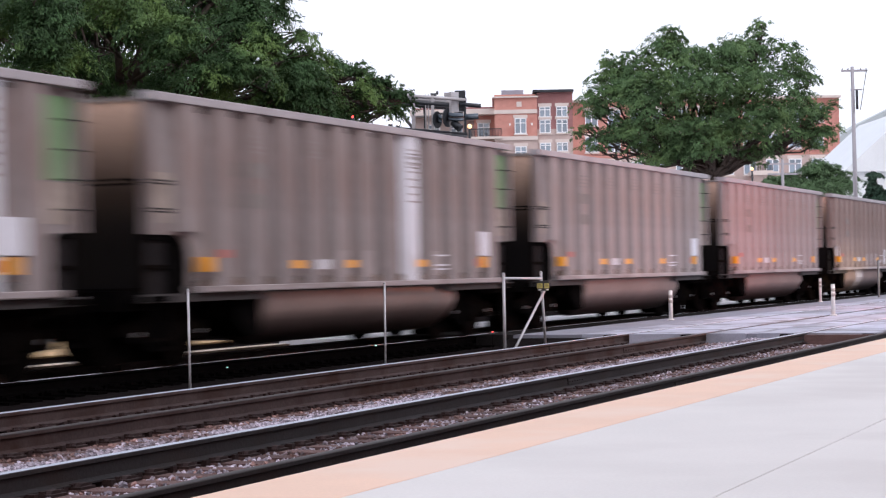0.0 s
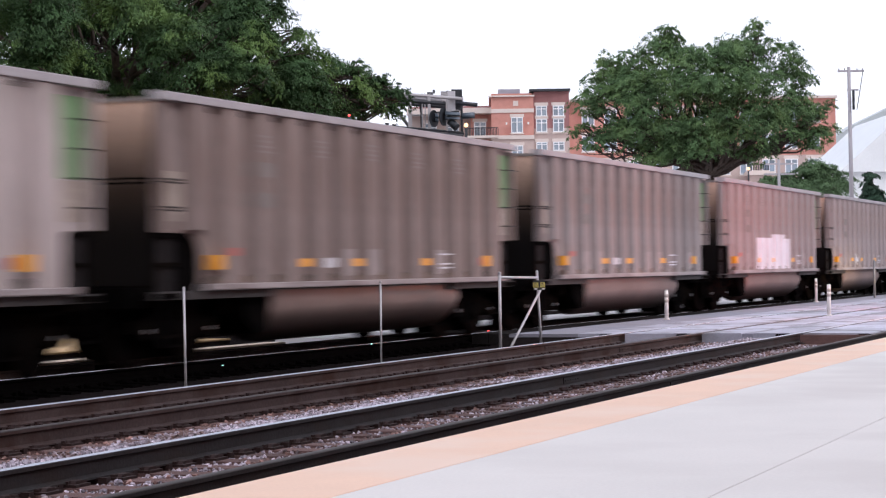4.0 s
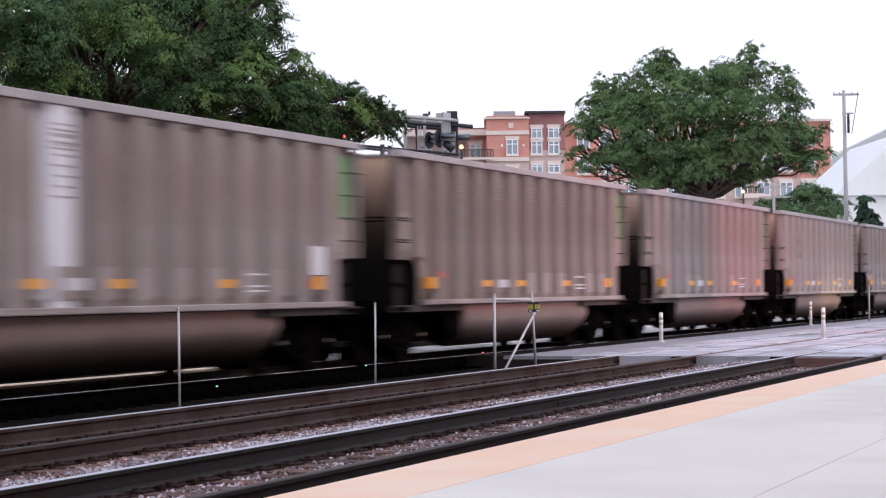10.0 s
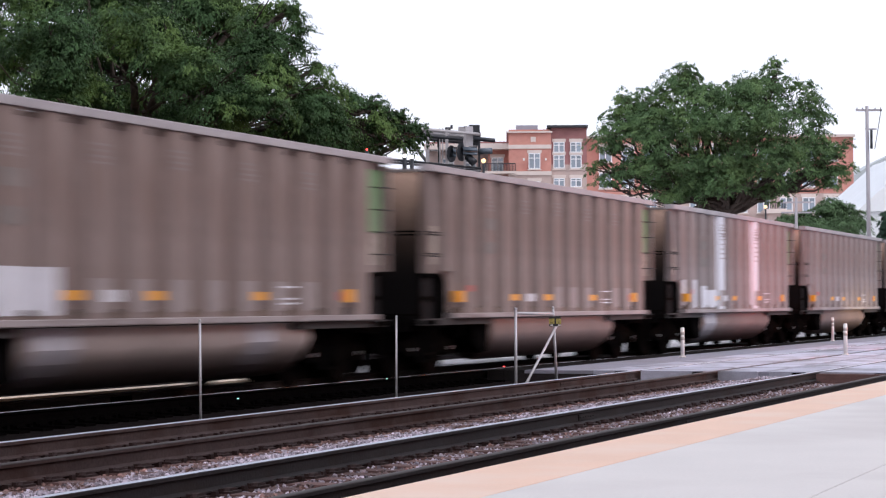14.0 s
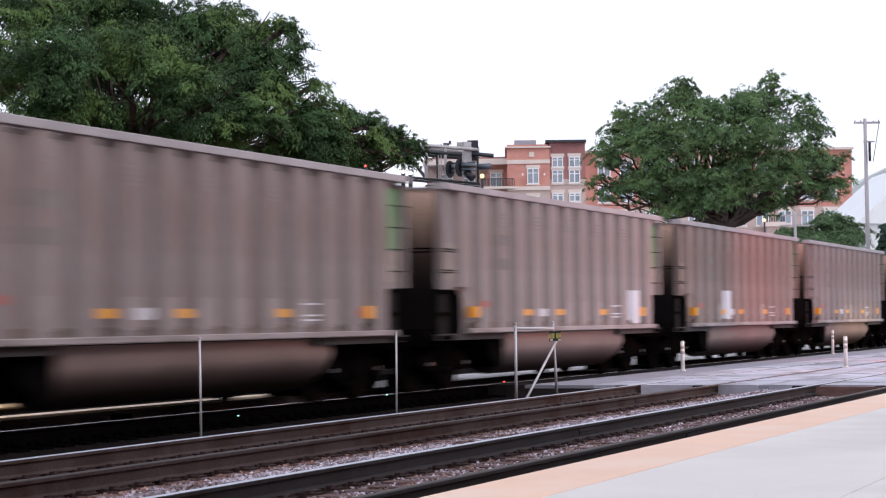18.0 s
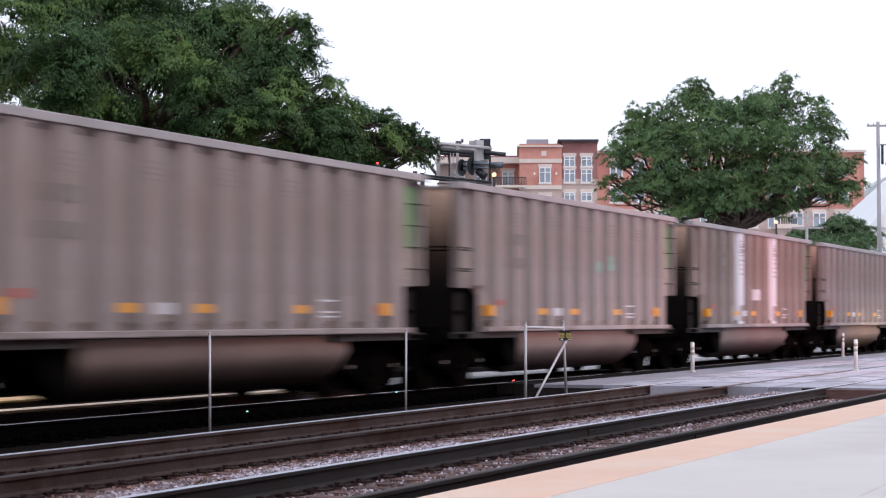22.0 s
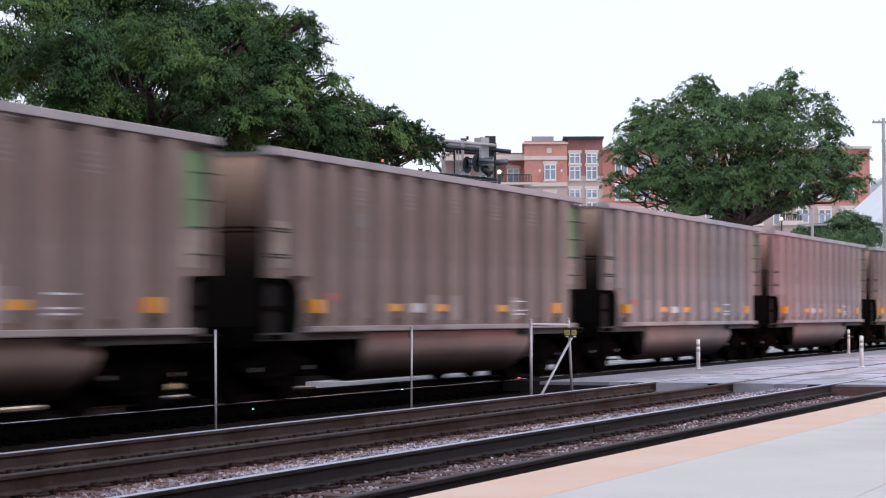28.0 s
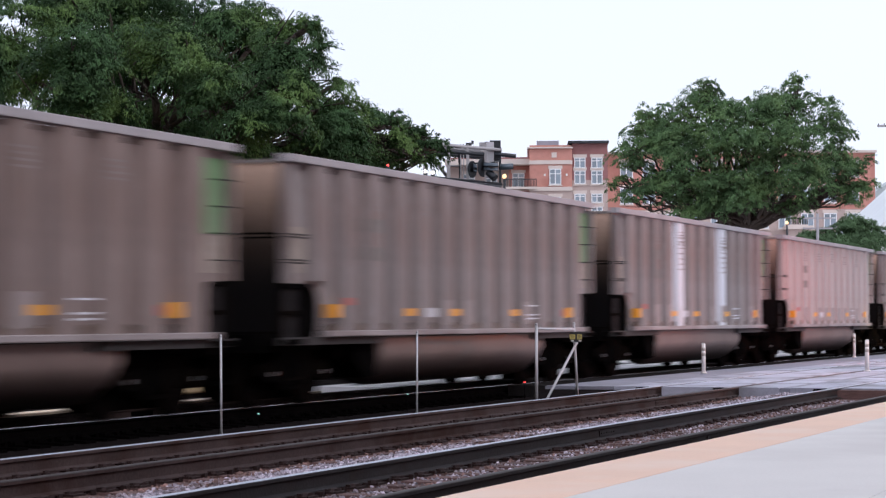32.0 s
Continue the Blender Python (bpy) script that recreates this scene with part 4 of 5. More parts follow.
# what sets single cars apart: car number -> (white ribs, white patches x0 x1 z0 z1, white on the tub x0 x1, pale car)
MARKS = {
    -2: ((11,), ((12.2, 12.8, 1.25, 1.9),), (), False),
    -1: ((8,), ((12.35, 12.75, 1.45, 2.0),), (), False),
    0: ((), ((12.3, 12.75, 1.35, 1.9),), (), False),
    2: ((), ((11.0, 11.55, 1.2, 1.75), (12.0, 12.6, 1.2, 1.8), (1.2, 1.6, 1.5, 1.9)), ((5.6, 7.0),), False),
    3: ((), ((1.1, 1.8, 1.25, 1.75),), (), True),
    6: ((), ((4.2, 6.3, 1.12, 2.05), (6.3, 8.2, 1.12, 2.17), (8.2, 8.95, 1.12, 2.05)), (), False),
    7: ((), ((4.4, 4.75, 1.2, 1.6), (5.2, 5.5, 1.2, 1.6)), (), False),
    11: ((4,), ((12.3, 12.7, 1.35, 1.8),), (), False),
    15: ((), ((1.1, 1.9, 1.35, 1.7),), (), False),
    16: ((), ((1.15, 1.75, 1.3, 1.85), (2.2, 4.1, 1.15, 1.72)), ((3.8, 4.8), (9.4, 10.2)), False),
    18: ((4, 8), ((1.4, 1.8, 1.15, 2.05), (2.0, 2.7, 1.15, 1.85), (2.8, 3.4, 1.15, 1.7), (3.6, 4.4, 1.15, 1.6), (11.3, 11.8, 1.15, 1.55)), ((3.8, 5.0),), False),
    22: ((), ((11.5, 12.2, 1.14, 1.88),), (), False),
    23: ((), ((4.75, 5.25, 1.2, 1.95),), (), False),
    25: ((), ((12.3, 12.7, 1.35, 1.85),), (), False),
    28: ((4, 8), ((6.55, 7.15, 1.75, 2.05),), (), False),
    30: ((4,), (), (), False),
    32: ((), ((6.0, 6.9, 1.15, 1.62), (6.9, 7.6, 1.15, 1.78), (7.6, 8.5, 1.15, 1.84), (10.0, 10.8, 1.15, 1.62)), ((4.0, 8.45),), False),
    33: ((), ((5.1, 5.7, 1.12, 1.80), (5.8, 6.9, 1.12, 1.75), (7.0, 8.9, 1.12, 1.84)), ((5.0, 6.4),), False),
    40: ((4, 8), (), (), False),
    41: ((), (), (), True),
}
DARKER = {2, 4, 8, 12, 16, 17, 23, 28, 30, 33, 34, 37, 38}
LIGHTER = {0, 1, 6, 7, 9, 14, 22, 25, 26, 27}
CARS = []
WHEELS = {-0.89: [], 0.89: []}


def train():
    wheel_me = wheelset_mesh()
    frames_me = [side_frame_mesh(-1.0), side_frame_mesh(1.0)]
    white_rib = rib_mesh(M["white"])
    kinds = [car_template(M[b], M[t], wheel_me, frames_me, rib_mesh(M[b]), rib_mesh(M[b], 1.84)) for b, t in (("tan", "tub"), ("brown", "tub"), ("pale", "tub"), ("light", "tub"))]
    used = set()
    for k in range(-4, 47):
        ribs, patches, tubs, pale = MARKS.get(k, ((), (), (), False))
        i = 2 if pale else 1 if k in DARKER else 3 if k in LIGHTER else 0
        at = pose(CAR_START + CAR_PITCH * k, TRACK_Y, 0)
        if i in used:
            car = copy_thing(kinds[i], at)
        else:
            used.add(i)
            car = kinds[i]
            car.matrix_basis = at
        CARS.append((k, car))
    for k, car in CARS:
        ribs, patches, tubs, pale = MARKS.get(k, ((), (), (), False))
        near = [o for o in car.children if o.name.startswith("rib") and abs(o.rotation_euler.z) < 0.1]
        for o in near:
            if round(o.location.x - 1.06) in ribs:
                o.data = white_rib
                tagged(o, "white painted rib")
                bm = bmesh.new()
                for q in range(8):
                    box(bm, o.location.x - 0.19 + 0.05 * (q % 3), o.location.x + 0.19 - 0.04 * (q % 2), -1.606, -1.601, 2.42 + q * 0.125, 2.45 + q * 0.125)
                tagged(part("stencil_block", bm, M["smudge"], car, "worn grey stencilled bars down the white rib"), kind="stuff")
        for x0, x1, z0, z1 in patches:
            if x0 > 12.15:
                part("white_placard", bm_box(x0, x1 + 0.05, -1.612, -1.46, max(z0, 1.52), max(z0, 1.52) + 0.44), M["white"], car, "blank white placard beside the end rib")
            for x in RIB_X if x0 <= 12.15 else ():
                a, b = max(x0, x - 0.24), min(x1, x + 0.24)
                if b - a > 0.06:
                    part("white_patch", bm_box(a, b, -1.609, -1.603, z0, z1), M[{15: "peach", 32: "worn_white"}.get(k, "white")], car, "white painted-over patch")
                a, b = max(x0, x + 0.335), min(x1, x + 0.665)
                if b - a > 0.06:
                    part("white_patch", bm_box(a, b, -1.473, -1.467, z0, z1), M[{15: "peach", 32: "worn_white"}.get(k, "white")], car, "white painted-over patch")
                if x0 < x - 0.26 < x1:
                    bm = bmesh.new()
                    prism(bm, [(x - 0.338, -1.470), (x - 0.252, -1.607), (x - 0.248, -1.607), (x - 0.333, -1.470)], z0, z1, "z")
                    part("white_patch", bm, M[{15: "peach", 32: "worn_white"}.get(k, "white")], car, "white painted-over patch")
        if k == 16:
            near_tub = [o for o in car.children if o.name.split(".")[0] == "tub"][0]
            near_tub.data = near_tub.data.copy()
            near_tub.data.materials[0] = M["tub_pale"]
        for x0, x1 in tubs:
            bm = bmesh.new()
            ang = [math.pi * q / 12 for q in range(1, 7)]
            pts = [(-1.415, 0.998)] + [(-(0.86 + 0.628 * belly(a)), 0.92 - 0.718 * math.sin(a)) for a in ang]
            cols = [[bm.verts.new((x, y, z)) for y, z in pts] for x in (x0, x1)]
            for q in range(len(pts) - 1):
                bm.faces.new((cols[0][q], cols[0][q + 1], cols[1][q + 1], cols[1][q]))
            ob = part("white_patch", bm, M["tub_white"], car, "white paint over the tub, darker towards the belly")
            ob.modifiers.new("thick", "SOLIDIFY").thickness = 0.006
        for x in ((3.1, 4.1, 8.1, 9.1, 12.1), (3.1, 5.1, 6.1, 7.1, 8.1, 9.1, 10.1, 11.1), (7.1, 8.1, 9.1, 11.1, 12.1), (4.1, 5.1, 9.1), (6.1, 7.1, 10.1))[k % 5]:
            part("rubbed_square", bm_box(x - 0.24, x + 0.20, -1.606, -1.601, 1.18, 1.60), M["smudge"], car, "pale rubbed square on the rib")
        # signal-light reflections on this car's side, set in as teal patches
        if k == 27:
            for x0, x1, z0, z1 in ((7.98, 8.18, 2.22, 2.45), (8.88, 9.10, 2.28, 2.58)):
                part("teal_mark", bm_box(x0, x1, -1.608, -1.603, z0, z1), M["teal"], car, "small teal mark, a signal light's reflection put in as colour")
        if pale:
            tagged(car, "pale clean aluminium ribbed coal gondola rolling on the far track")
        elif ribs:
            tagged(car, "tan weathered coal gondola with white painted ribs")
        elif patches:
            tagged(car, "tan weathered coal gondola with white painted-over patches")
        elif k in DARKER:
            tagged(car, "rust-brown weathered ribbed coal gondola rolling on the far track")
        elif k in LIGHTER:
            tagged(car, "light bleached tan ribbed coal gondola rolling on the far track")
        for o in car.children_recursive:
            if o.name.startswith("wheelset"):
                WHEELS[-0.89 if o.location.x < 0 else 0.89].append(o)


# ---- fence, markers ----
def fence():
    def post(x, top, lean=0.0, name="fence_post"):
        bm = bmesh.new()
        tube(bm, (0, 0, -0.41), (0, 0, top), 0.0155, 10)
        tube(bm, (0, 0, top), (0, 0, top + 0.025), 0.024, 10, 0.010)
        p = part(name, bm, M["galv"], at=pose(x, 12.2, 0, 0, lean, 0))
        return p
    for x, top, lean in ((16.6, 1.06, 0), (22.97, 1.065, -0.8), (29.27, 1.07, 0.6)):
        tagged(post(x, top, lean), "slim galvanised steel fence post in the ballast", "fence post", "posts between the tracks")
    gate = thing("gate_frame", "galvanised pipe gate frame with a diagonal brace and yellow sign", "gate")
    bm = bmesh.new()
    tube(bm, (34.75, 12.2, -0.41), (34.75, 12.2, 1.17), 0.027, 10)
    tube(bm, (34.75, 12.2, 1.17), (34.75, 12.2, 1.20), 0.038, 10, 0.015)
    part("post", bm, M["galv"], gate)
    bm = bmesh.new()
    tube(bm, (37.08, 12.2, -0.41), (36.85, 12.2, 1.18), 0.025, 10)
    tube(bm, (36.85, 12.2, 1.18), (36.845, 12.2, 1.21), 0.033, 10, 0.014)
    part("post", bm, M["galv"], gate)
    bm = bmesh.new()
    tube(bm, (34.75, 12.2, 1.10), (36.88, 12.2, 1.075), 0.024, 10)
    part("top_rail", bm, M["galv"], gate)
    bm = bmesh.new()
    tube(bm, (35.08, 12.16, -0.22), (36.92, 12.16, 0.84), 0.023, 10)
    part("brace", bm, M["galv"], gate)
    face = pose(36.86, 12.17, 0.0, 0, 0, -68)
    s = part("sign", bm_box(-0.105, 0.105, -0.062, -0.05, 0.845, 1.03), M["ink"], gate, "black backing of the warning sign", face)
    for a, b in ((-0.112, -0.010), (0.024, 0.112)):
        plate = part("sign_plate", bm_box(a, b, -0.068, -0.062, 0.895, 0.985), M["sign"], s, "small faded yellow warning plate")
        for z in (0.918, 0.942, 0.966):
            part("sign_bar", bm_box(a + 0.012, b - 0.012 - 0.02 * (z > 0.95), -0.071, -0.068, z - 0.004, z + 0.004), M["ink"], plate)
    for a in (-0.085, 0.055):
        part("sign_mark", bm_box(a, a + 0.05, -0.067, -0.062, 0.855, 0.878), M["offwhite"], s)


def markers():
    for x, y, h in ((47.34, 12.5, 0.70), (50.25, 9.24, 0.76), (67.9, 12.9, 0.78)):
        t = thing("delineator_post", "white plastic delineator post with grey bands on the crossing", "marker post", "white posts on the crossing", at=pose(x, y, 0.0))
        bm = bmesh.new()
        tube(bm, (0, 0, 0), (0, 0, 0.03), 0.08, 14)
        part("foot", bm, M["offwhite"], t)
        bm = bmesh.new()
        tube(bm, (0, 0, 0.03), (0, 0, h - 0.02), 0.047, 14)
        tube(bm, (0, 0, h - 0.02), (0, 0, h), 0.047, 14, 0.034)
        part("tube", bm, M["offwhite"], t)
        for z in (h - 0.14, h - 0.26):
            bm = bmesh.new()
            tube(bm, (0, 0, z - 0.035), (0, 0, z + 0.035), 0.050, 14)
            part("reflective_band", bm, M["band"], t)
    bm = bmesh.new()
    tube(bm, (76.5, 12.4, -0.1), (76.5, 12.4, 1.35), 0.04, 8)
    tagged(part("fence_post", bm, M["steelgrey"]), "thin grey steel post beside the crossing", "fence post")


# ---- trees ----
def spot(px, py, depth):
    """The place seen at the clip's start at that picture position, so many metres ahead."""
    f = 784 / math.tan(radians(LENS / 2))
    m = pose(*EYE, *AIM[0][1:])
    return m @ Vector(((px - 784) / f * depth, (441 - py) / f * depth, -depth))


def leaves(name, lobes, n, size, mat_, parent, seed, bough=0.9, label="", per=1000, flat=0.42, core=0.3):
    """Feathery fronds laid over many domed boughs, drooping at their rims, with shade and gaps between the boughs."""
    rng = np.random.default_rng(seed)
    vol = np.array([l[3] * l[4] * l[5] for l in lobes]) ** 0.62
    P, N, T = [], [], []
    up = np.array([0.0, 0.0, 1.0])
    for l, share in zip(lobes, vol / vol.sum()):
        for _ in range(max(2, round(n * share / per))):
            d = rng.normal(size=3)
            d *= rng.random() ** 0.3 / np.linalg.norm(d)
            c = np.array(l[:3]) + d * np.array(l[3:6])
            rad = min(bough * rng.uniform(0.45, 1.25), 1.5 * min(l[3], l[5]) + 0.15)
            axis = up + 0.75 * d * np.array([1, 1, 0.4]) + rng.normal(size=3) * 0.18
            axis /= np.linalg.norm(axis)
            side = np.cross(axis, rng.normal(size=3))
            side /= np.linalg.norm(side)
            other = np.cross(axis, side)
            m = max(30, int(per * (rad / bough) ** 1.6))
            # sprays of fronds gathered over the dome
            g = max(6, m // 22)
            ga, gh = rng.random(g) * 2 * math.pi, rng.random(g) ** 0.9 - 0.12
            pick = rng.integers(0, g, m)
            out = rng.random(m) ** 0.8
            ang = ga[pick] + rng.normal(size=m) * 0.17
            h = np.clip(gh[pick] + rng.normal(size=m) * 0.09, -0.3, 1)
            r = np.sqrt(np.clip(1 - h * np.abs(h), 0, 1.1))
            reach = (0.7 + 0.6 * rng.random(g) ** 2)[pick] * (0.62 + 0.42 * out) * (1 + rng.normal(size=m) * 0.06)
            lat = np.cos(ang)[:, None] * side + np.sin(ang)[:, None] * other
            q = lat * (r * reach)[:, None] + axis * (h * reach * flat)[:, None]
            q[:, 2] -= 0.20 * r ** 3 * reach * out
            nor = lat * (r * 0.75)[:, None] + axis * (h + 0.25)[:, None]
            P.append(c + q * rad)
            N.append(nor)
            T.append(lat - up * (0.25 + 0.8 * r[:, None] ** 2))
        # shaded leaves deep inside the bough
        m = int(core * n * share)
        d = rng.normal(size=(m, 3))
        d *= (0.72 * rng.random(m) ** 0.4 / np.linalg.norm(d, axis=1))[:, None]
        P.append(np.array(l[:3]) + d * np.array(l[3:6]) - up * 0.1 * l[5])
        N.append(rng.normal(size=(m, 3)))
        T.append(rng.normal(size=(m, 3)) - up * 0.3)
    P, N, T = np.concatenate(P), np.concatenate(N), np.concatenate(T)
    k = len(P)
    a = T + rng.normal(size=(k, 3)) * 0.55
    a /= np.linalg.norm(a, axis=1)[:, None]
    nn = N + rng.normal(size=(k, 3)) * 0.42
    b = np.cross(a, nn)
    b /= np.linalg.norm(b, axis=1)[:, None] + 1e-6
    s = size * rng.uniform(0.55, 1.45, (k, 1))
    a, b = a * s, b * s * 0.34
    V = np.stack([P - a * 0.5, P - a * 0.05 + b * 0.5, P + a * 0.5, P - a * 0.05 - b * 0.5], 1).reshape(-1, 3)
    me = bpy.data.meshes.new(name)
    me.vertices.add(4 * k)
    me.vertices.foreach_set("co", V.ravel())
    me.loops.add(4 * k)
    me.loops.foreach_set("vertex_index", np.arange(4 * k))
    me.polygons.add(k)
    me.polygons.foreach_set("loop_start", np.arange(k) * 4)
    me.polygons.foreach_set("loop_total", np.full(k, 4))
    me.update()
    me.materials.append(mat_)
    return part(name, me, None, parent, label)


def branch(bm, p, q, r0, r1, rng, steps=5, wander=0.12):
    pts = [Vector(p).lerp(Vector(q), i / steps) for i in range(steps + 1)]
    span = (Vector(q) - Vector(p)).length
    for i in range(1, steps):
        pts[i] += Vector([rng.uniform(-1, 1) * wander * span / steps * 2 for _ in range(3)])
    for i in range(steps):
        tube(bm, pts[i], pts[i + 1], r0 + (r1 - r0) * i / steps, 7, r0 + (r1 - r0) * (i + 1) / steps)
    return pts


def tree(label, base, fork, lobes, n, size, mat_, seed, trunk_r, clump=0.55, per=260, flat=0.42, core=0.3):
    rng = random.Random(seed)
    t = thing("tree", label, "tree", "trees beyond the railway", at=Matrix.Translation(base))
    rel = [(*(Vector(l[:3]) - base), *l[3:6]) for l in lobes]
    f = Vector(fork) - base
    bm = bmesh.new()
    branch(bm, (0, 0, -0.1), f, trunk_r * 1.25, trunk_r * 0.8, rng, 6, 0.05)
    part("trunk", bm, M["bark"], t)
    for l in rel:
        bm = bmesh.new()
        pts = branch(bm, f, l[:3], trunk_r * 0.42, trunk_r * 0.12, rng, 6, 0.18)
        for _ in range(7):
            s = pts[rng.randint(2, 6)]
            d = Vector([rng.gauss(0, 0.5) * l[3 + i] for i in range(3)])
            branch(bm, s, Vector(l[:3]) + d, trunk_r * 0.13, trunk_r * 0.03, rng, 4, 0.2)
        part("limb", bm, M["bark"], t)
    leaves("crown", rel, n, size, mat_, t, seed, clump, "feathery green foliage", per, flat, core)
    return t


def lobes_at(rows, seed):
    """Rounded boughs: picture centre, half width and height, metres ahead."""
    f = 784 / math.tan(radians(LENS / 2))
    out = []
    for px, py, rx, ry, depth in rows:
        c = spot(px, py, depth)
        w = rx / f * depth
        out.append((c.x, c.y, c.z, w, w, ry / f * depth))
    return out


def on_ground(px, depth):
    p = spot(px, 470, depth)
    return Vector((p.x, p.y, -0.06))


def trees():
    big = lobes_at([(488, -38, 22, 18, 46), (425, 20, 65, 45, 46), (470, 72, 48, 32, 45), (538, 108, 34, 24, 46), (590, 135, 32, 22, 47), (640, 165, 28, 20, 47),
                    (674, 188, 18, 13, 48), (610, 195, 60, 30, 48), (520, 165, 70, 38, 46), (400, 120, 80, 48, 44), (300, 60, 80, 58, 44), (200, 15, 85, 55, 45),
                    (330, -40, 85, 45, 48), (180, -62, 105, 40, 48), (50, -60, 105, 40, 47), (55, 25, 90, 55, 43), (-60, 30, 90, 105, 45), (80, 105, 95, 45, 43),
                    (200, 130, 85, 40, 47), (310, 165, 110, 38, 46), (150, 175, 120, 28, 47), (430, 195, 100, 28, 47), (636, 128, 15, 12, 47), (680, 174, 10, 10, 48),  (440, -28, 46, 32, 47), (400, -10, 50, 30, 49), (534, 62, 16, 14, 46), (498, 18, 20, 20, 46), (150, 20, 160, 70, 50), (350, 60, 120, 70, 50), (480, 135, 80, 45, 50), (702, 168, 15, 11, 48), (682, 152, 16, 11, 48), (666, 160, 18, 14, 48), (700, 190, 14, 10, 49), (718, 176, 9, 7, 48), (654, 142, 13, 9, 47)], 1)
    tree("tall honey locust with dense feathery green foliage beyond the train", Vector((41.0, 23.6, -0.06)), spot(215, 215, 47), big, 460000, 0.078, M["leaf"], 11, 0.34, 0.58, 820, 0.55)
    right = lobes_at([(1190, 88, 42, 28, 95), (1235, 105, 42, 32, 94), (1290, 108, 48, 32, 95), (1345, 85, 36, 26, 96), (1393, 118, 36, 34, 95), (1415, 165, 30, 30, 95),
                      (1440, 200, 22, 12, 95), (1110, 118, 28, 28, 95), (1092, 160, 36, 24, 95), (1052, 202, 30, 12, 95), (1034, 225, 18, 7, 95), (1130, 175, 50, 36, 94),
                      (1200, 150, 55, 42, 93), (1270, 160, 58, 46, 93), (1340, 155, 55, 46, 93), (1388, 205, 42, 32, 94), (1330, 225, 52, 30, 93), (1260, 225, 58, 32, 93),
                      (1180, 230, 58, 32, 94), (1110, 225, 46, 22, 94), (1080, 246, 36, 12, 95), (1210, 272, 42, 10, 94), (1400, 246, 28, 9, 96), (1150, 262, 46, 12, 95), (1300, 266, 46, 12, 96), (1352, 260, 36, 12, 95), (1462, 208, 14, 8, 95), (1188, 66, 22, 12, 95), (1345, 60, 18, 10, 96), (1290, 88, 40, 16, 95), (1022, 236, 16, 6, 95), (1075, 135, 20, 18, 95), (1060, 175, 34, 22, 94), (1240, 262, 60, 16, 93), (1170, 285, 40, 12, 94), (1440, 235, 26, 14, 95), (1050, 262, 24, 8, 95), (1186, 54, 14, 8, 95), (1466, 230, 22, 12, 95), (1466, 190, 13, 9, 95), (1434, 146, 14, 10, 95), (1080, 110, 14, 10, 95), (1060, 142, 12, 9, 95), (1350, 47, 11, 8, 96), (1150, 130, 40, 30, 95), (1440, 258, 26, 10, 95), (1330, 280, 28, 9, 95), (1225, 290, 26, 9, 96)], 2)
    tree("round-headed green locust tree standing beyond the crossing", on_ground(1260, 95), spot(1264, 312, 95), [(*l[:3], *[1.08 * v for v in l[3:]]) for l in right], 235000, 0.12, M["leaf_mid"], 12, 0.25, 0.70, 400, 0.5, 0.14)
    tree("small distant green tree", on_ground(1450, 150), spot(1452, 350, 150), lobes_at([(1450, 305, 36, 18, 150), (1400, 325, 32, 14, 150), (1490, 325, 28, 16, 150), (1440, 338, 66, 14, 148), (1380, 330, 30, 12, 149), (1470, 332, 40, 16, 149)], 3), 60000, 0.17, M["leaf_far"], 13, 0.2, 0.9, 500)
    tree("small dark conifer in the distance", on_ground(1548, 130), spot(1546, 360, 130), lobes_at([(1548, 340, 20, 12, 130), (1545, 320, 8, 12, 130), (1552, 358, 26, 12, 130)], 4), 12000, 0.22, M["conifer"], 14, 0.12, 0.5, 300)


# ---- buildings beyond ----
def window(parent, x, z, w, h, y=0.0, mullions=2):
    """A white framed window with its panes; x, z: lower left corner, y: wall face."""
    win = part("window", bm_box(x - 0.12, x + w + 0.12, y - 0.06, y - 0.003, z + h, z + h + 0.32), M["lime"], parent, "window with white frame and stone lintel")
    bm = bmesh.new()
    for a, b, c, d in ((x, x + 0.1, z, z + h), (x + w - 0.1, x + w, z, z + h), (x + 0.1, x + w - 0.1, z, z + 0.1), (x + 0.1, x + w - 0.1, z + h - 0.1, z + h), (x + 0.1, x + w - 0.1, z + h * 0.66, z + h * 0.66 + 0.08)):
        box(bm, a, b, y - 0.10, y - 0.004, c, d)
    for k in range(1, mullions):
        xm = x + w * k / mullions
        box(bm, xm - 0.06, xm + 0.06, y - 0.094, y - 0.005, z + 0.1, z + h - 0.1)
    part("window_frame", bm, M["window"], win)
    for k in range(mullions):
        for c, d in ((z + 0.1, z + h * 0.66), (z + h * 0.66 + 0.08, z + h - 0.1)):
            part("pane", bm_box(x + w * k / mullions + 0.06, x + w * (k + 1) / mullions - 0.06, y - 0.04, y - 0.006, c, d), M["glass"], win)
    part("sill", bm_box(x - 0.1, x + w + 0.1, y - 0.14, y - 0.002, z - 0.14, z - 0.01), M["lime"], win)


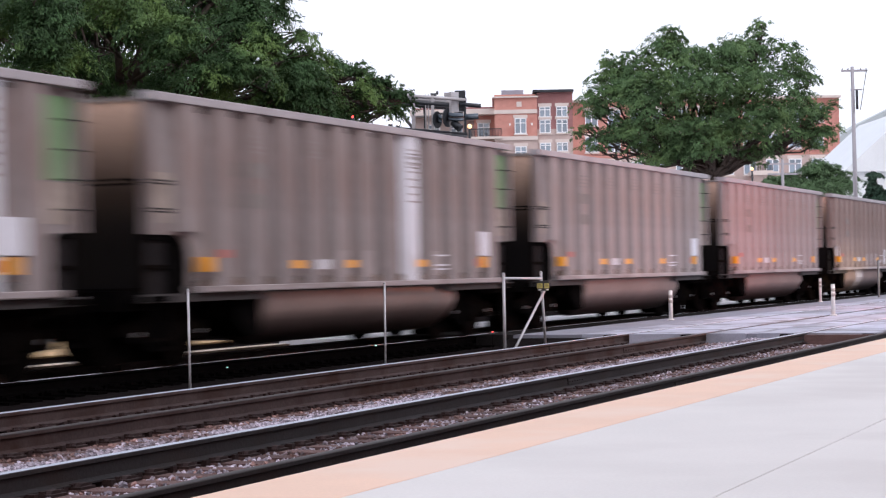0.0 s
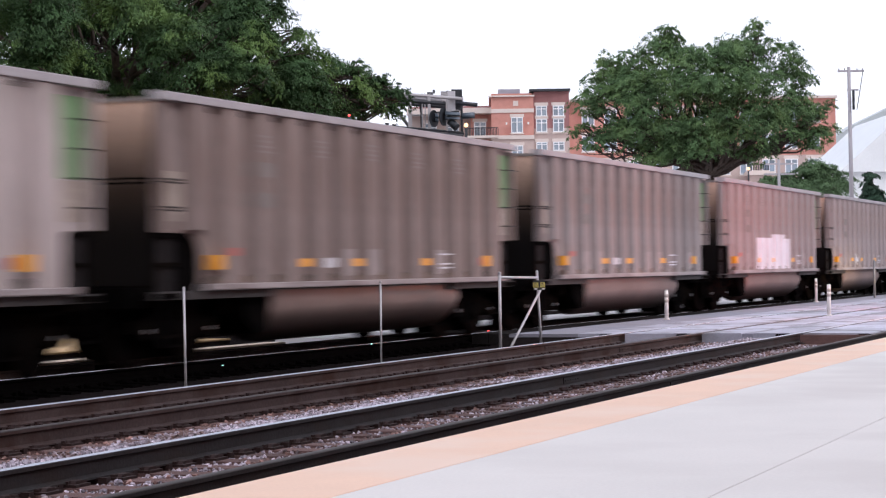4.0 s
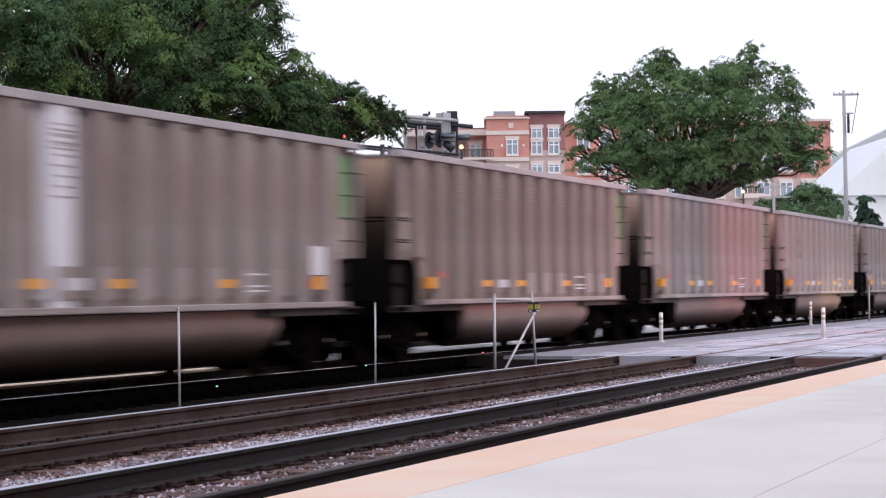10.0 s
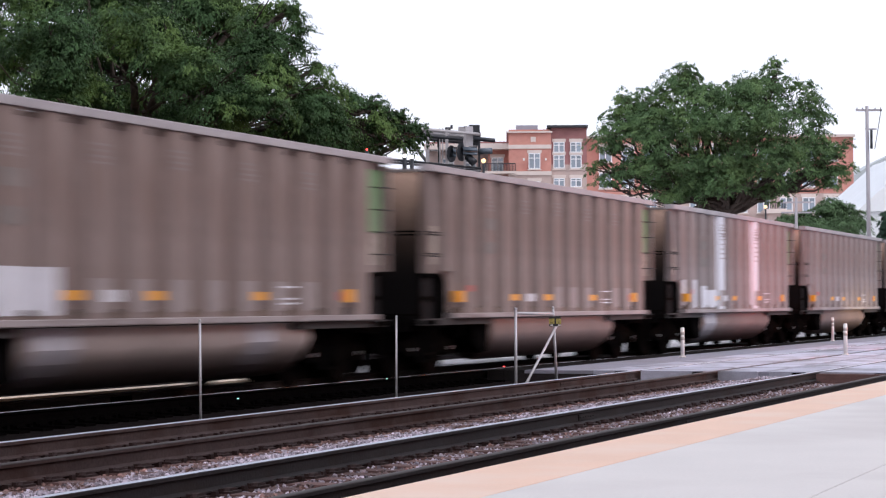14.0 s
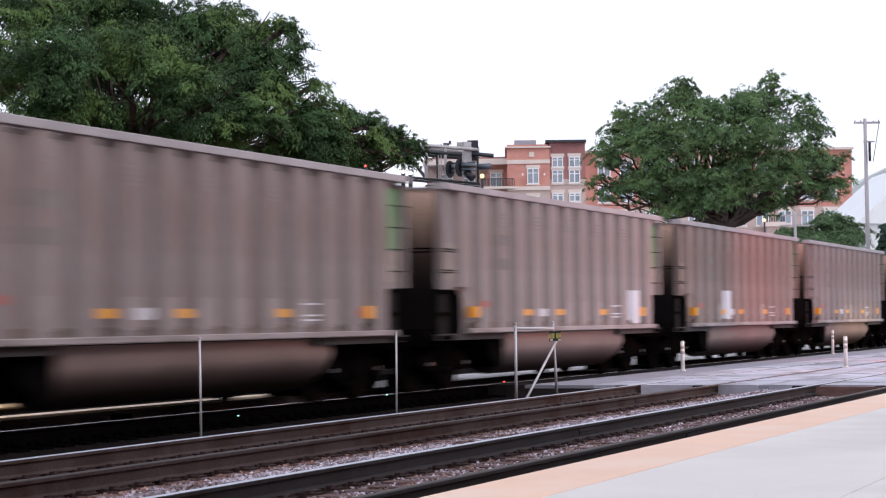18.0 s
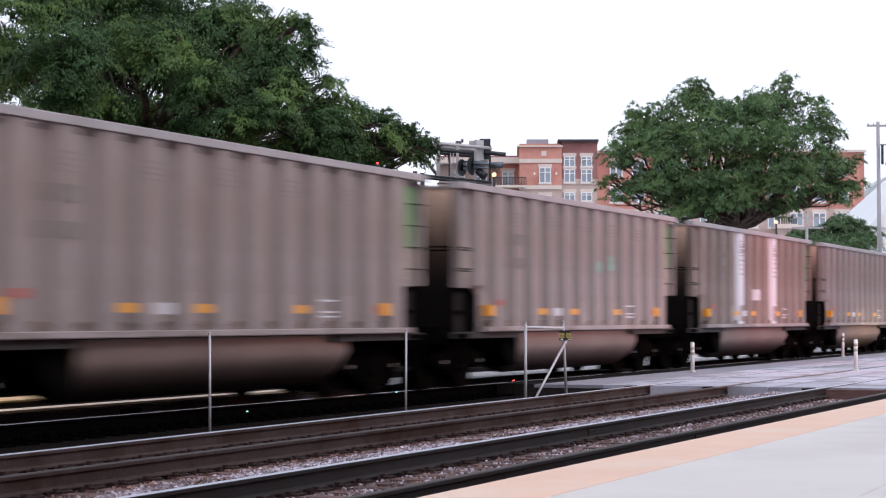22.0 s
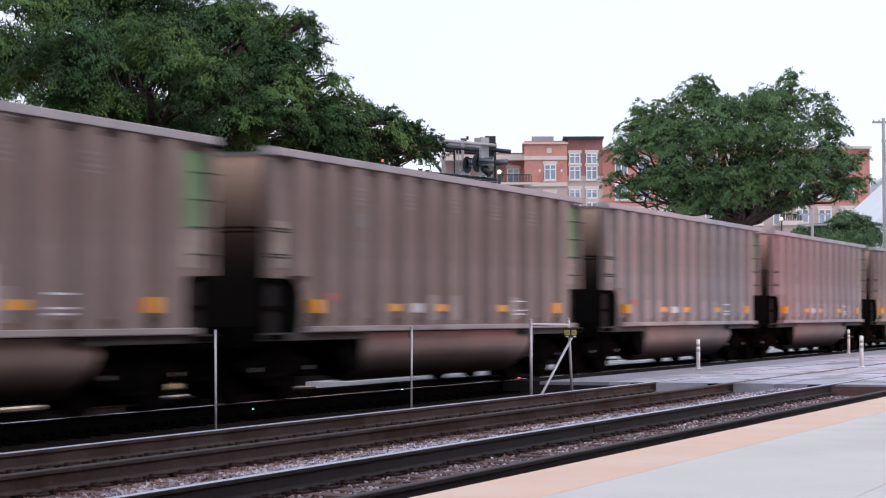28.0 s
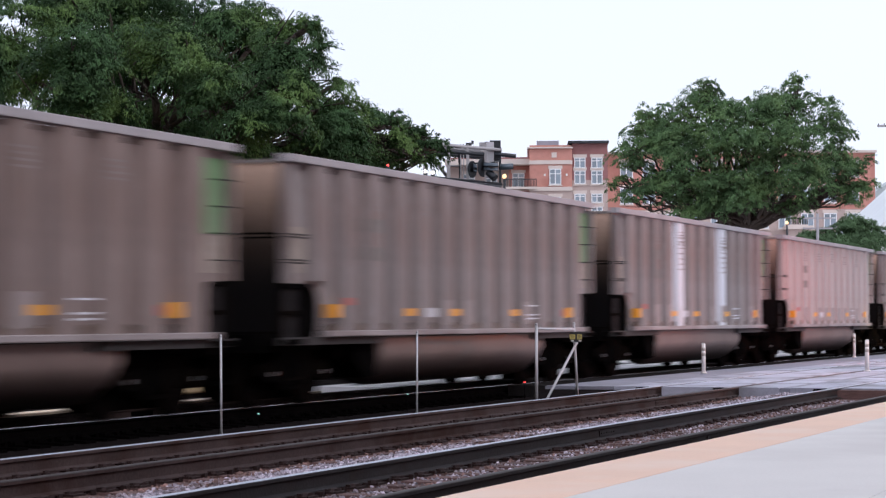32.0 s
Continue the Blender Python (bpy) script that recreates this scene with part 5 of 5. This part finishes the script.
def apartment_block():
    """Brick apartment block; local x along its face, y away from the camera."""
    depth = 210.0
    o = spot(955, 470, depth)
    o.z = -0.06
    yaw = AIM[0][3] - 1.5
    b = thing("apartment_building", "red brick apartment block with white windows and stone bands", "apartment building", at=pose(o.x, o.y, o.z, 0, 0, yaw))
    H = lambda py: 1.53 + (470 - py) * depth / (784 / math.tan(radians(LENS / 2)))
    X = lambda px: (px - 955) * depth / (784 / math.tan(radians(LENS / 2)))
    def wall(name, x0, x1, y0, y1, z0, z1, m, label=""):
        return part(name, bm_box(x0, x1, y0, y1, z0, z1), m, b, label)
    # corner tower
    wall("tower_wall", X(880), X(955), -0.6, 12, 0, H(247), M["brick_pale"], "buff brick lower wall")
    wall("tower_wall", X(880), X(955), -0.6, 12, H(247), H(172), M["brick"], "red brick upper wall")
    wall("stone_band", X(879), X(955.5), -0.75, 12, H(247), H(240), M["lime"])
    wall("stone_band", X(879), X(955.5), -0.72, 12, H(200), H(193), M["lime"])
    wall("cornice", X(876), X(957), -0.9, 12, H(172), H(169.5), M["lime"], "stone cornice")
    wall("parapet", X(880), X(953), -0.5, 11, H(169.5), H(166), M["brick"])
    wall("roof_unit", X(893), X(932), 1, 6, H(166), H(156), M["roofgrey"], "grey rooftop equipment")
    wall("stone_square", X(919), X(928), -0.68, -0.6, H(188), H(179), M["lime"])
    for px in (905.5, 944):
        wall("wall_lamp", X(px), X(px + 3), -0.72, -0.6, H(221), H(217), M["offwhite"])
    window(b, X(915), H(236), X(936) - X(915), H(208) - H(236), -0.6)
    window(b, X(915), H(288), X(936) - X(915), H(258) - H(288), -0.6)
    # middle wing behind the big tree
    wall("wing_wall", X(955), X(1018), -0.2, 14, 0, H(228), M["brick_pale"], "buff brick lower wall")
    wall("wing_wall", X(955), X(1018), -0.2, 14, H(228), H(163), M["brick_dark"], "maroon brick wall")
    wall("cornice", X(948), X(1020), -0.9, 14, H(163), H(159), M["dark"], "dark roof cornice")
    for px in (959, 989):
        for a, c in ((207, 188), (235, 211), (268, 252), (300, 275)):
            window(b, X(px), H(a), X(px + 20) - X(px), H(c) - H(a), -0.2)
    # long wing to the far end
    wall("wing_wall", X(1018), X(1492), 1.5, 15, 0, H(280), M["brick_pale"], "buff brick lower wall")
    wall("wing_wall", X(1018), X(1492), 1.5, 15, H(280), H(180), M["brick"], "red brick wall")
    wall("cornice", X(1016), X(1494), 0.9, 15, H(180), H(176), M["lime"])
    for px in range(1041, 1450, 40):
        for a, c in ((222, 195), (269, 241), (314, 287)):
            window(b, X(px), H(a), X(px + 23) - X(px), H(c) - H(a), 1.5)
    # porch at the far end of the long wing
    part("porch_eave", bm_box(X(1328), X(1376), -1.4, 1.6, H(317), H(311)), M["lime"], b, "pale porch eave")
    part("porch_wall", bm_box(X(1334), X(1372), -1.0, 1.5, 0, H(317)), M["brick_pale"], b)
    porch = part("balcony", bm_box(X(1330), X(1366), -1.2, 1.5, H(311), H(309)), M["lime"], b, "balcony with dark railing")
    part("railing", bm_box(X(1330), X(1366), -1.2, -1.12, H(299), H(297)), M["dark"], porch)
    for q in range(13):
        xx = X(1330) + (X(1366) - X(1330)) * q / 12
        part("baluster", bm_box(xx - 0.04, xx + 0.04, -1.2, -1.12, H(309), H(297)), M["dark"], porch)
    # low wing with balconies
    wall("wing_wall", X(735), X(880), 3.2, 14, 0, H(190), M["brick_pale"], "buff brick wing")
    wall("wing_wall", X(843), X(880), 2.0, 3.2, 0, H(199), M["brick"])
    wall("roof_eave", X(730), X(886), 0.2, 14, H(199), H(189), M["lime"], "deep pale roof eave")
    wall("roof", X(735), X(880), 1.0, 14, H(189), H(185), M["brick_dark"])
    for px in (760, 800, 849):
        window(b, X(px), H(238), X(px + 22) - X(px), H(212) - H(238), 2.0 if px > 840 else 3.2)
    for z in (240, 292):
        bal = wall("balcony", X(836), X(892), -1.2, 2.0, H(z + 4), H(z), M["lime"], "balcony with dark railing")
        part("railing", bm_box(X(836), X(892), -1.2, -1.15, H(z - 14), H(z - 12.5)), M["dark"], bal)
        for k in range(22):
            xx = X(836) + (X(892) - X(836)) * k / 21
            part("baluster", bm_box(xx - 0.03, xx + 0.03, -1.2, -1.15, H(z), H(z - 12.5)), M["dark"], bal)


def signal_bridge():
    """End of a signal bridge with its cage, seen over the train."""
    depth = 58.0
    o = spot(790, 240, depth)
    s = thing("signal_bridge", "grey steel railway signal bridge with dark signal heads", "railway signal", at=pose(o.x, o.y, 0, 0, 0, AIM[0][3]))
    k = depth / (784 / math.tan(radians(LENS / 2)))
    H = lambda py: o.z + (240 - py) * k
    X = lambda px: (px - 790) * k
    def bar(name, a, b, r, m, y0=0.0, y1=None):
        bm = bmesh.new()
        tube(bm, (X(a[0]), y0, H(a[1])), (X(b[0]), y0 if y1 is None else y1, H(b[1])), r, 8)
        return part(name, bm, m, s)
    bm = bmesh.new()
    for xx in (-0.35, 0.35):
        for yy in (1.2, 1.9):
            tube(bm, (X(775) + xx, yy, -0.1), (X(775) + xx, yy, H(236)), 0.07, 8)
    part("mast", bm, M["steelgrey"], s)
    for y in (0.0, 1.1):
        bar("beam", (600, 157), (827, 178), 0.05, M["palesteel"], y)
        bar("beam", (600, 168), (796, 186), 0.06, M["dark"], y)
        bar("beam", (600, 162), (790, 181), 0.04, M["steelgrey"], y)
        bar("beam", (640, 219), (827, 238), 0.035, M["dark"], y)
        for px, w, z0, z1 in ((690, 2.2, 160, 222), (732, 2.9, 162, 227), (754, 0.9, 167, 229), (759, 0.9, 167, 229), (766.5, 2.6, 168, 230), (798, 1.8, 168, 234), (824, 1.7, 173, 238)):
            bm = bmesh.new()
            box(bm, X(px - w), X(px + w), y - w * k, y + w * k, H(z1), H(z0))
            part("upright", bm, M["palesteel"] if px < 820 else M["dark"], s)
        bar("brace", (700, 185), (734, 228), 0.03, M["steelgrey"], y)
    for px, py, w, h, m in ((768, 166, 5, 2.2, "dark"), (775, 162.5, 2, 2.5, "dark"), (793, 167, 6, 4, "palesteel"), (800, 165, 3, 3, "dark"), (752, 189, 2.5, 10, "dark"), (771, 165, 3, 1.5, "steelgrey"), (745, 204, 9, 0.8, "palesteel"), (786, 200, 7, 1.2, "dark"), (812, 200, 8, 1.5, "dark"), (752, 212, 1.6, 14, "dark")):
        part("fitting", bm_box(X(px - w), X(px + w), 0.2, 0.5, H(py + h), H(py - h)), M[m], s)
    part("walkway", bm_box(X(730), X(828), 0.25, 0.75, H(239.5), H(238)), M["dark"], s, "dark grating walkway")
    part("relay_case", bm_box(X(806), X(825), 0.15, 0.7, H(196), H(160)), M["dark"], s, "dark equipment case")
    part("case_plate", bm_box(X(799), X(813), 0.10, 0.14, H(198), H(163)), M["galv"], s, "pale metal plate")
    for px, py, rr, hood in ((774.5, 212, 15, 4), (792.5, 209, 16.5, 24)):
        bm = bmesh.new()
        tube(bm, (X(px) - 0.010, 0.0, H(py)), (X(px) + 0.010, -0.012, H(py)), rr * k, 24)
        head = part("signal_head", bm, M["dark"], s, "round dark flasher backboard")
        for dz, q in ((0.0, 1.0), (0.5, 0.8)):
            bm = bmesh.new()
            n0 = [(8 * k * q * math.cos(w), 8 * k * q * math.sin(w)) for w in [math.pi * u / 10 for u in range(11)]]
            lo = [bm.verts.new((X(px + 2), -0.03 + a, H(py - 2 + 14 * dz) + c)) for a, c in n0]
            hi = [bm.verts.new((X(px + 4 + hood), -0.12 + a * 0.9, H(py - 1 + 14 * dz) + c * 0.75)) for a, c in n0]
            for u in range(10):
                bm.faces.new((lo[u], lo[u + 1], hi[u + 1], hi[u])).smooth = True
            ob = part("hood", bm, M["hood"], head, "blue-grey hood")
            ob.modifiers.new("thick", "SOLIDIFY").thickness = 0.012
    bm = bmesh.new()
    tube(bm, (X(803), 0.0, H(217)), (X(815), -0.1, H(229)), 7 * k, 12)
    part("lower_flasher", bm, M["dark"], s)
    bar("arm", (814, 185), (852, 189), 0.06, M["dark"])
    bar("arm", (824, 208), (847, 207), 0.085, M["hood"])


def utility_pole():
    depth = 110.0
    o = spot(1515, 345, depth)
    t = thing("utility_pole", "weathered wooden utility pole with a crossarm and insulators", "utility pole", at=pose(o.x, o.y, -0.06, 0, 0, AIM[0][3]))
    k = depth / (784 / math.tan(radians(LENS / 2)))
    H = lambda py: o.z + (345 - py) * k + 0.06
    bm = bmesh.new()
    tube(bm, (0, 0, 0), (-2.5 * k, 0, H(118)), 0.14, 10, 0.09)
    part("pole_shaft", bm, M["pole"], t)
    bm = bmesh.new()
    box(bm, -22 * k, 24 * k, -0.06, 0.06, H(127), H(123.5))
    arm = part("crossarm", bm, M["pole"], t)
    for dx in (-20, -10, 12, 22):
        bm = bmesh.new()
        tube(bm, (dx * k, 0, H(123.5)), (dx * k, 0, H(120.5)), 0.035, 8, 0.02)
        part("insulator", bm, M["steelgrey"], arm)
    part("crossarm", bm_box(-6 * k, 14 * k, -0.05, 0.05, H(160), H(157.5)), M["pole"], t)
    for dz in (166, 182):
        bm = bmesh.new()
        tube(bm, (4 * k, -0.15, H(dz + 12)), (4 * k, -0.15, H(dz - 6)), 0.07, 10)
        part("cutout", bm, M["dark"], t)
    bm = bmesh.new()
    for i in range(8):
        a, b = i / 8, (i + 1) / 8
        tube(bm, ((22 - 12 * a) * k, -0.1, H(125 + 70 * a)), ((22 - 12 * b) * k, -0.1, H(125 + 70 * b)), 0.02, 5)
    part("drop_wire", bm, M["dark"], t)
    o2 = spot(1385, 300, 120)
    t = thing("utility_pole", "slim dark utility pole with crossarms beyond the train", "utility pole", at=pose(o2.x, o2.y, -0.06, 0, 0, AIM[0][3]))
    k = 120 / (784 / math.tan(radians(LENS / 2)))
    bm = bmesh.new()
    tube(bm, (0, 0, 0), (0, 0, o2.z + 20 * k), 0.1, 8, 0.08)
    part("pole_shaft", bm, M["pole"], t)
    for dz in (10, -8):
        part("crossarm", bm_box(-26 * k, 26 * k, -0.04, 0.04, o2.z + dz * k, o2.z + (dz + 3) * k), M["pole"], t)


def beyond_train():
    """Small lit things seen under and between the cars, and a lamp added beyond them."""
    t = thing("far_platform", "low platform with a worn yellow surface beyond the far track", "platform", "", "structure")
    part("platform_base", bm_box(-20, 35.5, 17.9, 21.6, -0.11, -0.03), M["fascia"], t)
    part("platform_surface", bm_box(-20, 35.5, 17.88, 21.62, -0.03, 0.0), M["ochre"], t, "worn yellow paving")
    # bollard lamp added to give the warm glow, whose own source is hidden
    l = thing("path_lamp", "added short dark bollard lamp with a warm head beyond the far track", "lamp", at=pose(23.2, 18.6, 0.0))
    bm = bmesh.new()
    tube(bm, (0, 0, 0), (0, 0, 0.88), 0.05, 10)
    part("bollard", bm, M["dark"], l)
    bm = bmesh.new()
    tube(bm, (0, 0, 0.88), (0, 0, 1.0), 0.06, 12)
    part("lamp_head", bm, M["warm"], l, "warm glowing head")
    light = bpy.data.lights.new("path_light", "POINT")
    light.energy, light.color, light.shadow_soft_size = 130, (1.0, 0.72, 0.42), 0.07
    new("path_light", light).matrix_world = Matrix.Translation((23.2, 18.4, 0.95))
    # the red one is added in place of a tail light's glow behind the train
    for x, y, z, m in ((25.95, 13.2, -0.03, "greenlamp"), (31.27, 13.2, 0.06, "greenlamp"), (36.92, 13.2, 0.09, "red")):
        g = thing("track_marker", "tiny glowing light low beside the rail", "marker light", "marker lights beside the rail", at=pose(x, y, -0.23))
        bm = bmesh.new()
        tube(bm, (0, 0, 0), (0, 0, z + 0.22), 0.004, 6)
        part("stem", bm, M["black"], g)
        bm = bmesh.new()
        w = 0.04 if m == "red" else 0.022
        tube(bm, (-w, 0.0, z + 0.228), (w, 0.0, z + 0.228), 0.008 if m == "red" else 0.006, 8)
        part("lens", bm, M[m], g)


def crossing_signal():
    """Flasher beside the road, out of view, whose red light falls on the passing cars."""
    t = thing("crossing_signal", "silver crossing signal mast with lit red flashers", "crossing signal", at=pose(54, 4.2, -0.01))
    bm = bmesh.new()
    tube(bm, (0, 0, 0), (0, 0, 3.6), 0.07, 12)
    part("mast", bm, M["galv"], t)
    for dx in (-0.38, 0.38):
        bm = bmesh.new()
        tube(bm, (dx, 0.10, 2.55), (dx, 0.14, 2.55), 0.30, 20)
        part("backboard", bm, M["dark"], t)
        bm = bmesh.new()
        tube(bm, (dx, 0.14, 2.55), (dx, 0.17, 2.55), 0.15, 16)
        part("red_lens", bm, M["red"], t, "lit red lens")
    bm = bmesh.new()
    for a in (-45, 45):
        m = pose(0, 0.1, 3.3, 0, a, 0)
        v = [m @ Vector(c) for c in ((-0.55, -0.01, -0.11), (0.55, -0.01, -0.11), (0.55, -0.01, 0.11), (-0.55, -0.01, 0.11))]
        w = [p + Vector((0, 0.02, 0)) for p in v]
        bv = [bm.verts.new(p) for p in v + w]
        for f in ((0, 1, 2, 3), (7, 6, 5, 4), (0, 4, 5, 1), (1, 5, 6, 2), (2, 6, 7, 3), (3, 7, 4, 0)):
            bm.faces.new([bv[i] for i in f])
    part("crossbuck", bm, M["offwhite"], t)
    # the second, more orange spot is added to warm the nearer cars
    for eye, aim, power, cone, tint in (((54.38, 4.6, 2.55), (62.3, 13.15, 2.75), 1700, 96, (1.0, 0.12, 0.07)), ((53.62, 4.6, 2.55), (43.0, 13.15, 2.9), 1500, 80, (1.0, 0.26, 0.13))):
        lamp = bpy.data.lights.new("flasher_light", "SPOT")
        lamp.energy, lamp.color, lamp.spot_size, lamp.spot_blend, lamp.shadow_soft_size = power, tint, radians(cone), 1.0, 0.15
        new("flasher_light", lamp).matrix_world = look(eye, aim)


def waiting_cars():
    """Two cars, out of view, that wait by the crossing beyond the platform's end; their low headlamps shine on the
    passing tubs.
    """
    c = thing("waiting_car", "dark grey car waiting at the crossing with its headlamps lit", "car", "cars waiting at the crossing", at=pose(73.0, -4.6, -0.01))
    bm = bmesh.new()
    prism(bm, rounded([(-2.2, 0.28), (2.2, 0.28), (2.2, 0.62), (2.0, 0.86), (0.9, 0.95), (0.35, 1.40), (-1.3, 1.42), (-2.0, 0.98), (-2.2, 0.9)], 0.10, 3), -0.88, 0.88)
    for v in bm.verts:
        v.co.x *= 0.86 if v.co.z > 1.1 else 1.0
    part("car_body", bm, M["dark"], c)
    part("windscreen", bm_box(-0.66, 0.66, 0.52, 0.60, 1.02, 1.30), M["glass"], c)
    # visor added to keep the beams down on the tubs
    part("bonnet_lip", bm_box(-0.85, 0.85, 2.05, 2.75, 0.735, 0.765), M["dark"], c, "long visor added to cut the headlamp beam off low")
    for sx in (-0.9, 0.9):
        for y in (-1.35, 1.4):
            bm = bmesh.new()
            tube(bm, (sx - 0.1, y, 0.32), (sx + 0.1, y, 0.32), 0.32, 20)
            part("wheel", bm, M["rubber"], c)
    for sx in (-0.6, 0.6):
        bm = bmesh.new()
        tube(bm, (sx, 2.19, 0.66), (sx, 2.23, 0.66), 0.07, 14)
        part("headlamp", bm, M["lampwhite"], c, "lit headlamp")
    # second car added, turned so that its beam glances off the nearer tubs
    copy_thing(c, pose(66.0, -2.9, -0.01, 0, 0, 66))
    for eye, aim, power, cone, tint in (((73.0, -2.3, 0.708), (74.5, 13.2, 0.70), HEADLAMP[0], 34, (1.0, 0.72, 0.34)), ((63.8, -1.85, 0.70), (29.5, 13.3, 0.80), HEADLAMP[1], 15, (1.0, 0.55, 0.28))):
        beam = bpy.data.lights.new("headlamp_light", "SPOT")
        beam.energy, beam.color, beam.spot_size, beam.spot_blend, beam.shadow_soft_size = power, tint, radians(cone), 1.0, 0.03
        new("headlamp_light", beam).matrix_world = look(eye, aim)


def lamps():
    """Street lamps seen small beyond the train."""
    for px, py, depth, m, r in ((831, 224, 75, "warm", 4), (1331, 299, 120, "warm", 3), (1110, 219, 130, "warm", 2), (1090, 262, 130, "warm", 2), (691, 217, 46, "lampwhite", 3), (704, 219, 46, "lampwhite", 3), (624, 207, 44.5, "red", 2)):
        p = spot(px, py, depth)
        k = depth / (784 / math.tan(radians(LENS / 2)))
        t = thing("street_lamp" if m != "red" else "signal_light", "lit street lamp on a slim pole" if m != "red" else "small lit red signal light on a pole", "street lamp" if m != "red" else "signal light", "lamps beyond the train", at=pose(p.x, p.y, -0.06))
        bm = bmesh.new()
        tube(bm, (0, 0, 0), (0, 0, p.z + 0.06 - r * k), 0.05, 8)
        part("pole", bm, M["dark"], t)
        bm = bmesh.new()
        bmesh.ops.create_icosphere(bm, subdivisions=2, radius=r * k, matrix=Matrix.Translation((0, 0, p.z + 0.06)))
        part("lamp_globe", bm, M[m], t, "glowing lamp globe")


def distance():
    k = 1 / (784 / math.tan(radians(LENS / 2)))
    o = spot(1626, 470, 160)
    h = thing("warehouse", "pale building with a low white gabled roof", "building", at=pose(o.x, o.y, -0.06, 0, 0, AIM[0][3]))
    s = 160 * k
    part("house_wall", bm_box(-120 * s, 120 * s, 0, 20, 0, (470 - 309) * s + 1.3), M["roofwhite"], h)
    bm = bmesh.new()
    prism(bm, [(-133 * s, (470 - 309) * s + 1.3), (125 * s, (470 - 309) * s + 1.3), (-6 * s, (470 - 196) * s + 1.3)], -0.5, 20.5, "y")
    part("roof", bm, M["roofwhite"], h)
    ridge = [(-110, 0), (-80, 22), (-62, 34), (-45, 44), (-30, 52), (-10, 60), (30, 68), (90, 75), (200, 80), (400, 60), (500, 0)]
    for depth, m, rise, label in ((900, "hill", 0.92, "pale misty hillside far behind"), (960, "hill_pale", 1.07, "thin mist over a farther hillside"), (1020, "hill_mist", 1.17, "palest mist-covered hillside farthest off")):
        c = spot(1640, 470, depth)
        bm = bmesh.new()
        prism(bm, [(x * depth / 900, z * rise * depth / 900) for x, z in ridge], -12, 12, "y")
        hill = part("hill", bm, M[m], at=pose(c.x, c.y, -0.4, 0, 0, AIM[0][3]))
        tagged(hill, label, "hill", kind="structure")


def behind():
    """Plain blocks added unseen behind the camera along the platform; they close the place and block low sky light."""
    for name, x0, x1, y, h, label in (("station_building", -60.0, 34.0, -7.3, 12.0, "long brick block along the platform, added unseen to block low light"),
                                      ("shop_row", 85.0, 200.0, -12.0, 7.0, "plain brick row across the road, added unseen to block low light")):
        t = thing(name, label, "building", at=pose(0, 0, -0.41))
        part("wall", bm_box(x0, x1, y - 9, y, 0, h), M["brick_dark"], t)
        bm = bmesh.new()
        prism(bm, [(y - 9.6, h + 0.005), (y + 0.9, h + 0.005), (y + 0.9, h + 0.2), (y - 4.4, h + 2.2), (y - 9.6, h + 0.2)], x0 - 0.5, x1 + 0.5)
        part("roof", bm, M["roofgrey"], t)


ground()
tracks()
crossing()
platform()
fence()
markers()
train()
trees()
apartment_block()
signal_bridge()
utility_pole()
beyond_train()
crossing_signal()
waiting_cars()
lamps()
distance()
behind()
stones("ballast_stones", M["stone"], [(6.2, 37.6, 6.2, 7.42, 13000), (9, 37.8, 7.65, 9.12, 38000), (6, 38, 5.1, 6.0, 1500)], 5, "loose grey crushed stones between the rails")
stones("rusty_ballast_stones", M["rusty_stone"], [(6.2, 37.6, 6.7, 7.44, 2500), (9, 37.8, 8.5, 9.32, 8500), (13, 37.8, 9.6, 10.8, 5000)], 6, "rust-stained crushed stones beside the rails")


# ---- what moves ----
def motions():
    """The train rolls to the left at a nearly even pace; every wheelset turns with the ground it covers."""
    slack = ((0.0, 0.05), (3.0, 0.10), (6.0, 0.06), (10.0, 0.03), (14.0, 0.02), (17.0, 0.40), (20.0, 0.38), (22.0, 0.32), (24.0, 0.28), (26.5, 0.14), (28.0, 0.13), (30.0, 0.19), (32.0, 0.17))
    for k, car in CARS:
        x = CAR_START + CAR_PITCH * k
        walk(car, [(t, pose(x - CAR_SPEED * t + d, TRACK_Y, 0)) for t, d in slack])
    step = math.degrees(CAR_SPEED / FPS / WHEEL_R)
    for wx, sets in WHEELS.items():
        walk(sets[0], [(i / FPS, pose(wx, 0, WHEEL_R, 0, -((step * i) % 360), 0)) for i in range(32 * FPS + 1)])
        turn = sets[0].animation_data
        for o in sets[1:]:
            o.rotation_mode = "QUATERNION"
            o.animation_data_create()
            o.animation_data.action = turn.action
            o.animation_data.action_slot = turn.action_slot


motions()
